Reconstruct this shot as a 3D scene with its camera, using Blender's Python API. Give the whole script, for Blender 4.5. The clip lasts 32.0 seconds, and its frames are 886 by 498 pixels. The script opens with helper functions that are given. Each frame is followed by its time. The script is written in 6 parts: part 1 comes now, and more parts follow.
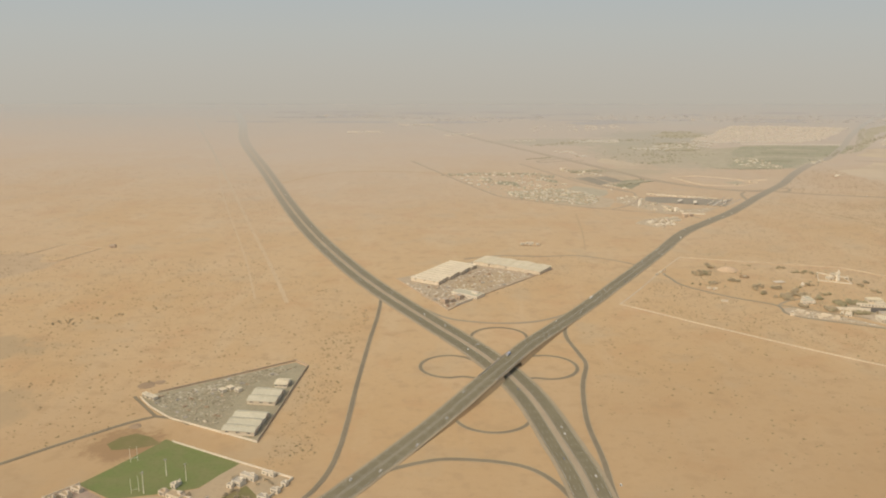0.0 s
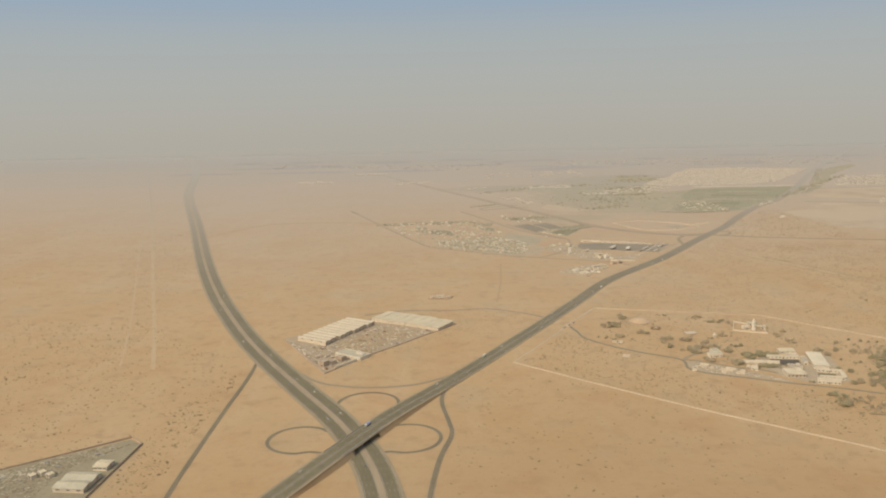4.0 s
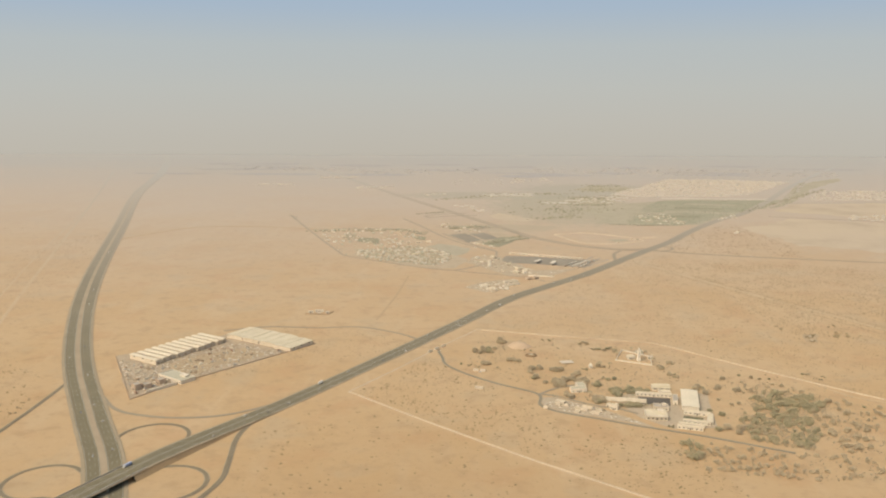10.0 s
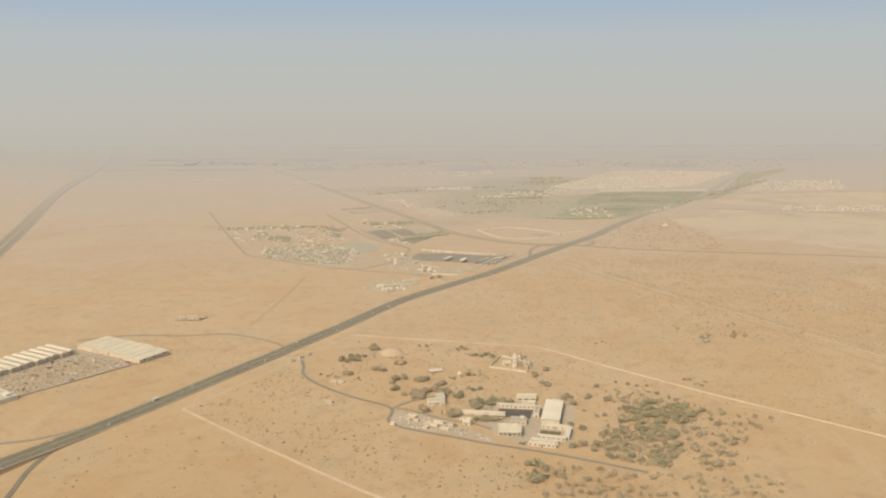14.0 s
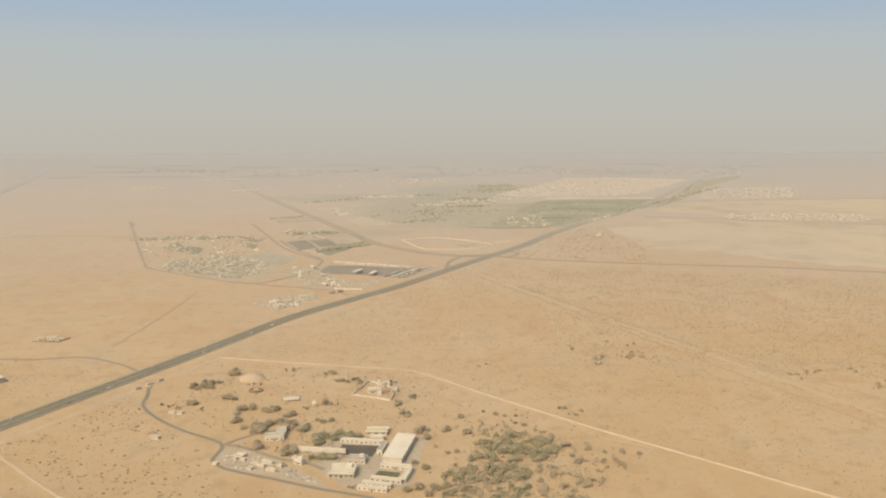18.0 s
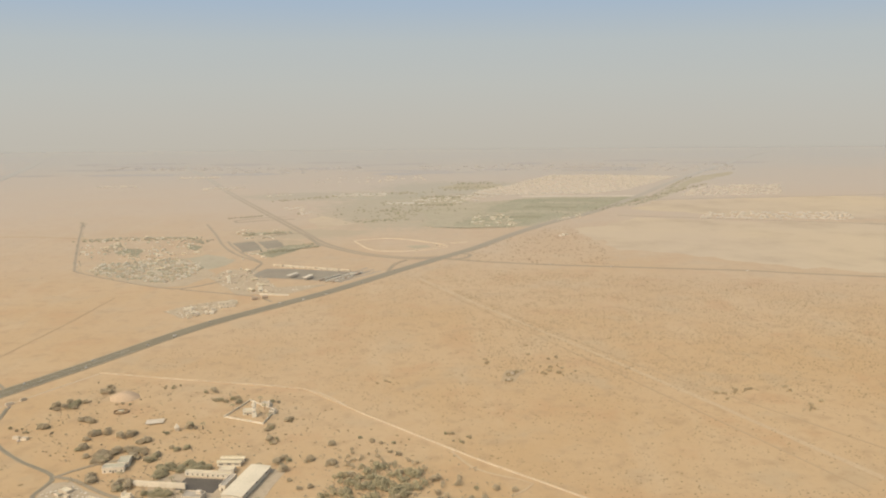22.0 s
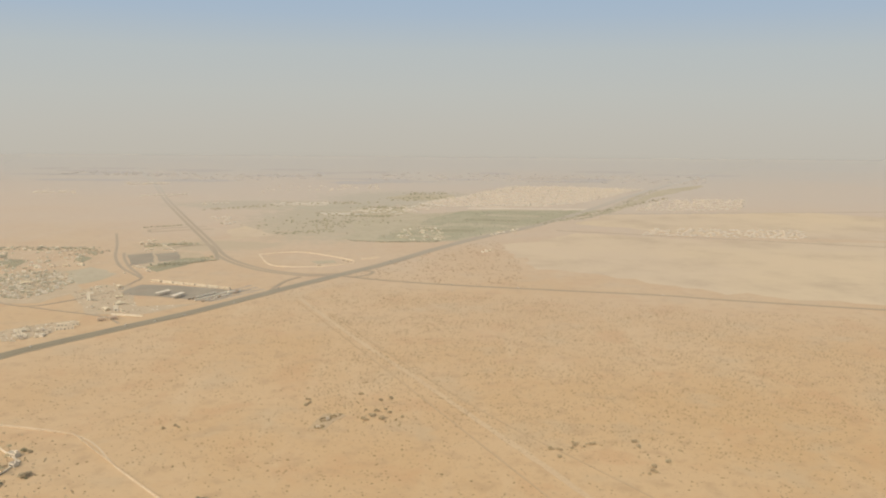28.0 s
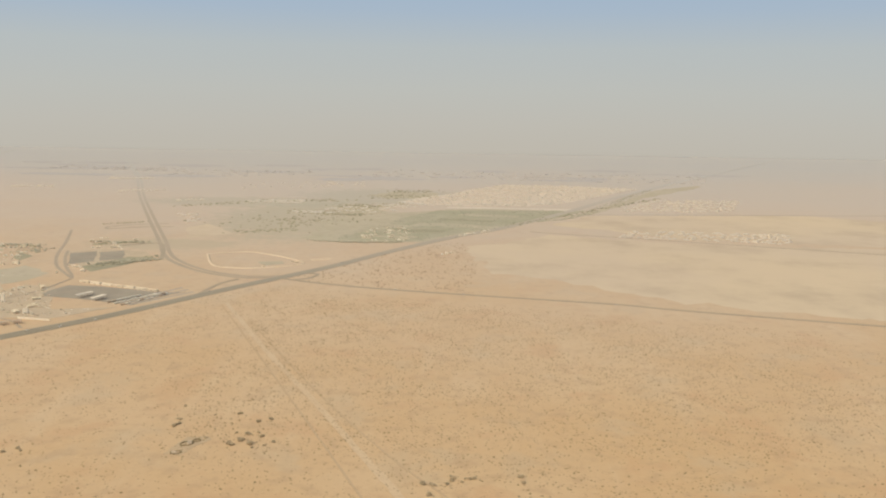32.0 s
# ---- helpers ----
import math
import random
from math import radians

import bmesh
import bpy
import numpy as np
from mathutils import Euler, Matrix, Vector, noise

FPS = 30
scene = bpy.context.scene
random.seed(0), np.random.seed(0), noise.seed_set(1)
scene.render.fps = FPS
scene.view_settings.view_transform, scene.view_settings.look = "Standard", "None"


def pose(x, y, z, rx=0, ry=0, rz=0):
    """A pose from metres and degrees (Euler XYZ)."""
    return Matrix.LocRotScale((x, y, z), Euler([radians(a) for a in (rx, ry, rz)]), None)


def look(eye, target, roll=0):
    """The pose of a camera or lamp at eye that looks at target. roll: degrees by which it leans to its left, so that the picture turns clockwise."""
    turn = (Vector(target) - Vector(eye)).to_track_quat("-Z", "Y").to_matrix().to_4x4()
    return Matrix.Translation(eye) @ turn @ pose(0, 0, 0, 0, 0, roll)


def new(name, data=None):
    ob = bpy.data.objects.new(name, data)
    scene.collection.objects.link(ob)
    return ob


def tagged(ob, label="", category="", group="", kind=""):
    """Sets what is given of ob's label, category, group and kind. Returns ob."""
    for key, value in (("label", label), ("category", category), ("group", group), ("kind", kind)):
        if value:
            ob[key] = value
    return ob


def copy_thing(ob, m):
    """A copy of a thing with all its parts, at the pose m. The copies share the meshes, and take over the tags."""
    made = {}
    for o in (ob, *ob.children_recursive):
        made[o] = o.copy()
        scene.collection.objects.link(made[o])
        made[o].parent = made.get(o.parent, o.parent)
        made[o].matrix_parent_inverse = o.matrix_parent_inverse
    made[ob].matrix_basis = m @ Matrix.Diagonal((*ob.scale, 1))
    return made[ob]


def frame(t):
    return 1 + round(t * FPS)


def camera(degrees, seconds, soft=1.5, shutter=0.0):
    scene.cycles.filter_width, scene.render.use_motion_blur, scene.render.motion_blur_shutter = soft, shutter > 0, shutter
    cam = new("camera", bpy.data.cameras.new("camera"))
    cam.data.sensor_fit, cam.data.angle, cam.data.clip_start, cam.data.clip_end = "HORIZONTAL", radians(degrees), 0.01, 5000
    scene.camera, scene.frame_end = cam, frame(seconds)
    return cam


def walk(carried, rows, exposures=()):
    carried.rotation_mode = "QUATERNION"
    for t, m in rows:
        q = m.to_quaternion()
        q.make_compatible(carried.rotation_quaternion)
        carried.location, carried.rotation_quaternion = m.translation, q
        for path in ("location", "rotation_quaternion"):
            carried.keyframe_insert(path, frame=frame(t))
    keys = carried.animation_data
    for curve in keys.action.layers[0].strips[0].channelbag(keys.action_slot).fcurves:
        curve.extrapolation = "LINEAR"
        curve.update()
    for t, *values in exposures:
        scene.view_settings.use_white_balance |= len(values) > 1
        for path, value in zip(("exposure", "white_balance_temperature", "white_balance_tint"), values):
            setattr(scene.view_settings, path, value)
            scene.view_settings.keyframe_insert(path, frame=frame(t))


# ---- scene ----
cam = camera(57.01, 32.0, soft=2.0)
PATH = [
    (0.0, pose(-478.56, -281.91, 326.58, 76.252, -0.039, 1.597)),
    (0.5, pose(-461.60, -272.30, 325.50, 74.538, -0.553, 2.141)),
    (1.0, pose(-444.68, -262.68, 324.43, 76.944, -0.291, 1.946)),
    (1.5, pose(-427.79, -253.06, 323.37, 77.255, -0.135, 1.468)),
    (2.0, pose(-410.93, -243.43, 322.32, 77.907, -0.221, 0.877)),
    (2.5, pose(-394.10, -233.79, 321.29, 79.354, 0.341, 0.345)),
    (3.0, pose(-377.31, -224.14, 320.27, 79.662, 0.929, 0.440)),
    (3.5, pose(-360.55, -214.48, 319.26, 79.685, 1.008, 0.554)),
    (5.5, pose(-293.83, -175.77, 315.33, 79.132, 1.441, 0.587)),
    (6.0, pose(-277.23, -166.08, 314.38, 79.151, 1.338, 0.684)),
    (6.5, pose(-260.66, -156.37, 313.44, 79.427, 1.407, 0.528)),
    (7.0, pose(-244.13, -146.66, 312.51, 79.465, 1.267, 0.758)),
    (7.5, pose(-227.63, -136.94, 311.60, 79.497, 1.218, 1.042)),
    (8.0, pose(-211.16, -127.21, 310.69, 79.349, 0.925, 1.764)),
    (8.5, pose(-194.72, -117.47, 309.80, 79.268, 0.700, 2.061)),
    (9.0, pose(-178.32, -107.73, 308.92, 80.026, 0.195, 1.488)),
    (9.5, pose(-161.94, -97.97, 308.05, 79.856, -0.027, 1.364)),
    (10.0, pose(-145.60, -88.21, 307.19, 79.954, -0.207, 1.810)),
    (10.5, pose(-129.30, -78.44, 306.34, 80.039, -0.340, 1.773)),
    (11.0, pose(-113.02, -68.67, 305.51, 80.224, -0.117, 1.626)),
    (11.5, pose(-96.78, -58.88, 304.69, 79.965, -0.138, 0.988)),
    (12.0, pose(-80.57, -49.09, 303.88, 79.949, -0.246, 0.532)),
    (12.5, pose(-64.39, -39.29, 303.08, 79.843, -0.124, 0.607)),
    (13.0, pose(-48.24, -29.48, 302.29, 79.990, -0.043, 0.071)),
    (13.5, pose(-32.13, -19.66, 301.52, 79.577, -0.011, -0.016)),
    (14.0, pose(-16.05, -9.83, 300.75, 79.506, 0.267, -0.031)),
    (14.5, pose(0.00, 0.00, 300.00, 79.319, 0.528, 0.000)),
    (16.5, pose(63.87, 39.41, 297.11, 79.794, 0.456, -1.526)),
    (17.0, pose(79.76, 49.29, 296.42, 79.855, 0.367, -1.427)),
    (17.5, pose(95.61, 59.17, 295.74, 80.093, 0.278, -1.343)),
    (18.0, pose(111.44, 69.06, 295.07, 79.977, 0.154, -1.358)),
    (18.5, pose(127.22, 78.96, 294.41, 80.102, 0.211, -1.303)),
    (19.0, pose(142.98, 88.86, 293.76, 79.829, 0.197, -1.271)),
    (19.5, pose(158.71, 98.78, 293.13, 79.563, 0.291, -1.353)),
    (20.0, pose(174.40, 108.70, 292.51, 79.936, -0.179, -0.413)),
    (20.5, pose(190.06, 118.63, 291.90, 79.886, 0.157, -0.481)),
    (21.0, pose(205.69, 128.57, 291.30, 79.856, 0.256, -0.400)),
    (21.5, pose(221.28, 138.51, 290.71, 79.768, 0.343, -0.499)),
    (22.0, pose(236.85, 148.47, 290.13, 79.741, 0.422, -0.502)),
    (22.5, pose(252.38, 158.43, 289.57, 79.584, 0.273, -0.449)),
    (23.0, pose(267.88, 168.40, 289.02, 79.566, 0.333, -0.305)),
    (23.5, pose(283.34, 178.38, 288.48, 79.456, 0.407, -0.166)),
    (24.0, pose(298.78, 188.36, 287.95, 79.712, 0.288, -0.076)),
    (24.5, pose(314.18, 198.36, 287.43, 80.083, 0.242, -0.199)),
    (25.0, pose(329.55, 208.36, 286.93, 80.078, 0.305, -0.337)),
    (25.5, pose(344.88, 218.37, 286.44, 80.159, 0.331, -0.413)),
    (27.5, pose(405.91, 258.49, 284.58, 80.164, -0.127, -0.076)),
    (28.0, pose(421.08, 268.54, 284.15, 80.329, -0.438, -0.057)),
    (28.5, pose(436.22, 278.60, 283.73, 80.317, -0.364, 0.088)),
    (29.0, pose(451.33, 288.67, 283.31, 80.065, -0.234, 0.419)),
    (29.5, pose(466.41, 298.74, 282.92, 80.103, -0.276, 0.526)),
    (30.0, pose(481.46, 308.83, 282.53, 80.350, -0.475, 0.584)),
    (30.5, pose(496.47, 318.92, 282.15, 80.322, -0.397, 0.634)),
    (31.0, pose(511.45, 329.01, 281.79, 80.422, -0.511, 0.756)),
    (31.5, pose(526.40, 339.12, 281.44, 80.267, -0.651, 0.988)),
    (32.0, pose(541.32, 349.24, 281.10, 80.112, -0.867, 1.454)),
]
walk(cam, PATH, exposures=((0.0, 0.26), (1.0, 0.12), (2.0, 0.05), (3.0, 0.02), (3.5, 0.05), (5.5, 0.34), (7.0, 0.37), (32.0, 0.37)))

# ---- world, sun and sky ----
SUN_AZ, SUN_EL = radians(222), radians(44)      # compass-like angle of the sun from +y, clockwise
sun_dir = Vector((math.sin(SUN_AZ) * math.cos(SUN_EL), math.cos(SUN_AZ) * math.cos(SUN_EL), math.sin(SUN_EL)))
sun = new("sun", bpy.data.lights.new("sun", "SUN"))
sun.data.energy, sun.data.angle, sun.data.color = 1.17, radians(18.0), (1.0, 0.955, 0.87)
sun.matrix_world = look((0, 0, 900), Vector((0, 0, 900)) - sun_dir)

world = bpy.data.worlds.new("dusty_sky")
scene.world = world
world.use_nodes = True
wt = world.node_tree
wt.nodes.clear()
w_out = wt.nodes.new("ShaderNodeOutputWorld")
w_bg = wt.nodes.new("ShaderNodeBackground")
w_sky = wt.nodes.new("ShaderNodeTexSky")
w_sky.sky_type, w_sky.sun_disc = "NISHITA", False
w_sky.sun_elevation, w_sky.sun_rotation = SUN_EL, SUN_AZ
w_sky.dust_density, w_sky.air_density = 6.0, 1.4
w_gain = wt.nodes.new("ShaderNodeVectorMath")
w_gain.operation = "MULTIPLY"
w_gain.inputs[1].default_value = (0.152, 0.149, 0.138)
w_co = wt.nodes.new("ShaderNodeTexCoord")
w_sep = wt.nodes.new("ShaderNodeSeparateXYZ")
w_ramp = wt.nodes.new("ShaderNodeValToRGB")       # dust layer: tan at the skyline, grey, then pale blue
w_map = wt.nodes.new("ShaderNodeMapRange")
w_map.inputs["From Min"].default_value, w_map.inputs["From Max"].default_value = -0.10, 0.16
cr = w_ramp.color_ramp
cr.elements[0].position, cr.elements[0].color = 0.0, (0.400, 0.336, 0.268, 1)
cr.elements[1].position, cr.elements[1].color = 1.0, (0.258, 0.351, 0.462, 1)
for p, c in ((0.154, (0.397, 0.367, 0.314, 1)), (0.31, (0.399, 0.384, 0.343, 1)), (0.46, (0.390, 0.396, 0.371, 1)), (0.65, (0.363, 0.395, 0.400, 1)), (0.81, (0.300, 0.370, 0.446, 1))):
    e = cr.elements.new(p)
    e.color = c
w_high = wt.nodes.new("ShaderNodeMapRange")
w_high.inputs["From Min"].default_value, w_high.inputs["From Max"].default_value = 0.14, 0.5
w_high.inputs["To Max"].default_value = 0.8
w_mix = wt.nodes.new("ShaderNodeMix")
w_mix.data_type = "RGBA"
wt.links.new(w_co.outputs["Generated"], w_sep.inputs[0])
wt.links.new(w_sep.outputs["Z"], w_map.inputs["Value"])
wt.links.new(w_map.outputs[0], w_ramp.inputs[0])
wt.links.new(w_sep.outputs["Z"], w_high.inputs["Value"])
wt.links.new(w_sky.outputs[0], w_gain.inputs[0])
wt.links.new(w_high.outputs[0], w_mix.inputs["Factor"])
wt.links.new(w_ramp.outputs[0], w_mix.inputs["A"])
wt.links.new(w_gain.outputs[0], w_mix.inputs["B"])
wt.links.new(w_mix.outputs["Result"], w_bg.inputs[0])
wt.links.new(w_bg.outputs[0], w_out.inputs[0])
w_bg.inputs["Strength"].default_value = 1.0


# ---- materials ----
def node_mat(name):
    m = bpy.data.materials.new(name)
    m.use_nodes = True
    nt = m.node_tree
    b = nt.nodes["Principled BSDF"]
    b.inputs["Specular IOR Level"].default_value = 0.12
    return m, nt, b


def noise_node(nt, vec, scale, detail=4.0, rough=0.55):
    n = nt.nodes.new("ShaderNodeTexNoise")
    n.inputs["Scale"].default_value, n.inputs["Detail"].default_value, n.inputs["Roughness"].default_value = scale, detail, rough
    nt.links.new(vec, n.inputs["Vector"])
    return n.outputs["Fac"]


def mix_col(nt, fac, a, b):
    n = nt.nodes.new("ShaderNodeMix")
    n.data_type = "RGBA"
    for sock, v in ((n.inputs["Factor"], fac), (n.inputs["A"], a), (n.inputs["B"], b)):
        if isinstance(v, bpy.types.NodeSocket):
            nt.links.new(v, sock)
        else:
            sock.default_value = v if isinstance(v, float) else (*v, 1)
    return n.outputs["Result"]


def span(nt, val, lo, hi, a=0.0, b=1.0):
    n = nt.nodes.new("ShaderNodeMapRange")
    n.interpolation_type = "SMOOTHSTEP"
    for k, v in (("From Min", lo), ("From Max", hi), ("To Min", a), ("To Max", b)):
        n.inputs[k].default_value = v
    nt.links.new(val, n.inputs["Value"])
    return n.outputs[0]


def surface(name, col, col2=None, big=0.05, small=0.8, rough=0.85, vary=0.0, bump=0.0, metal=0.0, haze=None):
    """A surface with two scales of noise between col and col2; vary: change from object to object; the last argument:
    distance haze mixed into the colour, as (first y, last y, share)."""
    m, nt, b = node_mat(name)
    col2 = col2 or tuple(c * 0.72 for c in col)
    geo = nt.nodes.new("ShaderNodeNewGeometry").outputs["Position"]
    n1, n2 = noise_node(nt, geo, big), noise_node(nt, geo, small, 5.0, 0.65)
    c = mix_col(nt, span(nt, n1, 0.3, 0.7), col, col2)
    c = mix_col(nt, span(nt, n2, 0.42, 0.8, 0.0, 0.55), c, tuple(x * 0.7 for x in col2))
    if vary:
        oi = nt.nodes.new("ShaderNodeObjectInfo").outputs["Random"]
        c = mix_col(nt, span(nt, oi, 0.0, 1.0, 0.0, vary), c, tuple(x * 0.55 for x in col2))
    if haze:
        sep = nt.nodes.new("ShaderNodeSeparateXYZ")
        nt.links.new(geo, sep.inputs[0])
        # distance haze laid into the base colour, stronger with y
        c = mix_col(nt, span(nt, sep.outputs["Y"], haze[0], haze[1], 0.0, haze[2]), c, (0.402, 0.346, 0.268))
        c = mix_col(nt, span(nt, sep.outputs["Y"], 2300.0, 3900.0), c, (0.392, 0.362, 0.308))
    nt.links.new(c, b.inputs["Base Color"])
    b.inputs["Roughness"].default_value, b.inputs["Metallic"].default_value = rough, metal
    if bump:
        bp = nt.nodes.new("ShaderNodeBump")
        bp.inputs["Strength"].default_value, bp.inputs["Distance"].default_value = bump, 0.3
        nt.links.new(n2, bp.inputs["Height"])
        nt.links.new(bp.outputs[0], b.inputs["Normal"])
    return m


def sand_material():
    m, nt, b = node_mat("desert_sand")
    g = nt.nodes.new("ShaderNodeNewGeometry").outputs["Position"]
    sq = nt.nodes.new("ShaderNodeMapping")          # wind-drawn streaks
    sq.inputs["Scale"].default_value, sq.inputs["Rotation"].default_value = (1.0, 0.22, 1.0), (0, 0, radians(28))
    nt.links.new(g, sq.inputs["Vector"])
    n_zone = noise_node(nt, g, 0.0016, 3.0)
    n_big = noise_node(nt, g, 0.0045, 5.0, 0.6)
    n_streak = noise_node(nt, sq.outputs[0], 0.02, 6.0, 0.62)
    n_mid = noise_node(nt, g, 0.045, 6.0, 0.6)
    n_fine = noise_node(nt, g, 0.45, 4.0, 0.7)
    tan, orange, pale, brown = (0.476, 0.334, 0.183), (0.456, 0.305, 0.153), (0.497, 0.371, 0.223), (0.375, 0.255, 0.138)
    n_patch = noise_node(nt, g, 0.013, 4.0, 0.6)
    c = mix_col(nt, span(nt, n_big, 0.35, 0.68), tan, orange)
    c = mix_col(nt, span(nt, n_streak, 0.5, 0.72, 0.0, 0.45), c, pale)
    c = mix_col(nt, span(nt, n_patch, 0.53, 0.68, 0.0, 0.5), c, (0.415, 0.315, 0.19))
    c = mix_col(nt, span(nt, n_patch, 0.47, 0.32, 0.0, 0.5), c, (0.44, 0.27, 0.135))
    n_mottle = noise_node(nt, g, 0.13, 5.0, 0.7)
    c = mix_col(nt, span(nt, n_mottle, 0.52, 0.72, 0.0, 0.5), c, (0.345, 0.24, 0.135))
    c = mix_col(nt, span(nt, n_mottle, 0.46, 0.28, 0.0, 0.3), c, (0.515, 0.375, 0.222))
    c = mix_col(nt, span(nt, n_mid, 0.50, 0.70, 0.0, 0.65), c, brown)
    c = mix_col(nt, span(nt, n_fine, 0.5, 0.8, 0.0, 0.4), c, brown)
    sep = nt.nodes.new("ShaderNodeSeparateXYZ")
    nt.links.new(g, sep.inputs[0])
    far = nt.nodes.new("ShaderNodeMath")            # distance haze put into the colour: the sand pales northwards
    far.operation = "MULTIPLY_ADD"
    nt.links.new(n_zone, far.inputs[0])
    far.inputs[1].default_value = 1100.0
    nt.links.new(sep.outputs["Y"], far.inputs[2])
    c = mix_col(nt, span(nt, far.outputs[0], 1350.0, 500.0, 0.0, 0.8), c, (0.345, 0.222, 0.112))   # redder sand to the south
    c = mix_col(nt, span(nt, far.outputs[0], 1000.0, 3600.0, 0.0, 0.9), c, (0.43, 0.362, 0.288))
    # farthest sand is painted in the haze colour of the skyline
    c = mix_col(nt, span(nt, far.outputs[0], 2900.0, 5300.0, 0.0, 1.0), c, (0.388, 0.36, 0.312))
    # bare, crusted and overgrown parts of the plain, with ragged borders
    for x, y, rx, ry, share, tone in ((-1050, 566, 120, 48, 0.75, (0.352, 0.262, 0.152)), (-945, 402, 75, 66, 0.7, (0.352, 0.258, 0.148)),
                                      (-766, 345, 37, 33, 0.8, (0.275, 0.172, 0.088)),
                                      (150, 2400, 250, 420, 0.6, (0.342, 0.31, 0.222)), (-90, 2700, 330, 130, 0.6, (0.352, 0.32, 0.238)),
                                      (330, 2900, 330, 260, 0.6, (0.345, 0.317, 0.24)), (-60, 1960, 170, 70, 0.5, (0.36, 0.312, 0.215))):
        off = nt.nodes.new("ShaderNodeVectorMath")
        off.operation = "SUBTRACT"
        off.inputs[1].default_value = (x, y, 0)
        nt.links.new(g, off.inputs[0])
        fit_in = nt.nodes.new("ShaderNodeVectorMath")
        fit_in.operation = "MULTIPLY"
        fit_in.inputs[1].default_value = (1 / rx, 1 / ry, 0)
        nt.links.new(off.outputs[0], fit_in.inputs[0])
        dist = nt.nodes.new("ShaderNodeVectorMath")
        dist.operation = "LENGTH"
        nt.links.new(fit_in.outputs[0], dist.inputs[0])
        ragged = nt.nodes.new("ShaderNodeMath")
        ragged.operation = "MULTIPLY_ADD"
        nt.links.new(noise_node(nt, g, 2.6 / min(rx, ry, 90), 6.0, 0.7), ragged.inputs[0])
        ragged.inputs[1].default_value = 1.7
        nt.links.new(dist.outputs["Value"], ragged.inputs[2])
        c = mix_col(nt, span(nt, ragged.outputs[0], 1.95, 1.45, 0.0, share), c, tone)
    nt.links.new(c, b.inputs["Base Color"])
    b.inputs["Roughness"].default_value = 0.95
    b.inputs["Specular IOR Level"].default_value = 0.1
    bp = nt.nodes.new("ShaderNodeBump")
    bp.inputs["Strength"].default_value, bp.inputs["Distance"].default_value = 0.35, 1.6
    nt.links.new(n_mid, bp.inputs["Height"])
    nt.links.new(bp.outputs[0], b.inputs["Normal"])
    return m


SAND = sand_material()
# road colours fade with y: distance haze is painted into them
ASPHALT = surface("worn_asphalt", (0.205, 0.172, 0.104), (0.176, 0.148, 0.09), 0.02, 0.4, 0.9, haze=(500, 2700, 0.88))
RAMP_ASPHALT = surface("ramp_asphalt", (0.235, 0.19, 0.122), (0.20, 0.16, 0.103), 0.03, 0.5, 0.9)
DULL_ASPHALT = surface("dulled_asphalt", (0.262, 0.222, 0.152), (0.235, 0.199, 0.137), 0.02, 0.4, 0.9, haze=(700, 3300, 0.9))
# base already paled for distance haze; some near drives share it
PALE_ROAD = surface("pale_asphalt", (0.322, 0.262, 0.178), (0.292, 0.238, 0.163), 0.01, 0.3, 0.95, haze=(1200, 3600, 0.9))
MEDIAN = surface("median_sand", (0.385, 0.30, 0.195), (0.335, 0.262, 0.17), 0.03, 0.5, 0.95, haze=(700, 3300, 0.9))
# asphalt with haze in its base colour, before the fade with y
CROSS_ROAD = surface("haze_paled_asphalt", (0.348, 0.283, 0.20), (0.328, 0.266, 0.188), 0.01, 0.3, 0.95, haze=(1500, 3900, 0.9))
BLOWN = surface("blown_sand", (0.41, 0.298, 0.178), (0.43, 0.315, 0.192), 0.01, 0.05, 0.95)
RUT = surface("worn_wheel_rut", (0.395, 0.287, 0.168), (0.415, 0.302, 0.178), 0.02, 0.3, 0.95)
TRODDEN = surface("trodden_brown_sand", (0.375, 0.285, 0.175), (0.42, 0.31, 0.185), 0.06, 0.3, 0.95)
# distance haze is mixed into the next two colours
FAR_TREES = surface("hazed_grey_scrub", (0.372, 0.338, 0.295), (0.383, 0.35, 0.308), 0.05, 0.3, 0.95)
FAR_TOWN = surface("hazed_town_walls", (0.46, 0.415, 0.36), (0.44, 0.40, 0.348), 0.1, 0.7, 0.9)
COURT_GREEN = surface("dark_court_planting", (0.165, 0.15, 0.085), (0.135, 0.122, 0.07), 0.2, 1.2, 0.95)
TOWN_GROUND = surface("trodden_town_ground", (0.445, 0.352, 0.238), (0.405, 0.322, 0.215), 0.05, 0.3, 0.95)
SUBURB_GROUND = surface("bare_building_land", (0.515, 0.43, 0.325), (0.485, 0.405, 0.308), 0.01, 0.05, 0.95)
PINK_PAVING = surface("reddish_paving", (0.36, 0.265, 0.19), (0.33, 0.235, 0.16), 0.05, 0.3, 0.95)
OLIVE_PLOT = surface("olive_garden_soil", (0.295, 0.265, 0.172), (0.27, 0.243, 0.16), 0.03, 0.2, 0.95)
RAIL = surface("weathered_rail", (0.30, 0.26, 0.20), (0.25, 0.215, 0.165), 0.5, 2.0, 0.7)
# far house walls, their contrast cut by haze put in the colour
FAR_WHITE = surface("hazed_white_wall", (0.56, 0.50, 0.405), (0.51, 0.455, 0.365), 0.1, 0.7, 0.9)
FAR_WALL = surface("hazed_pale_wall", (0.57, 0.50, 0.40), (0.53, 0.465, 0.37), 0.1, 0.7, 0.9)
# gravel and track colours also carry the painted distance haze
SHOULDER = surface("gravel_shoulder", (0.352, 0.28, 0.18), (0.312, 0.247, 0.158), 0.03, 0.6, 0.95, haze=(500, 2700, 0.88))
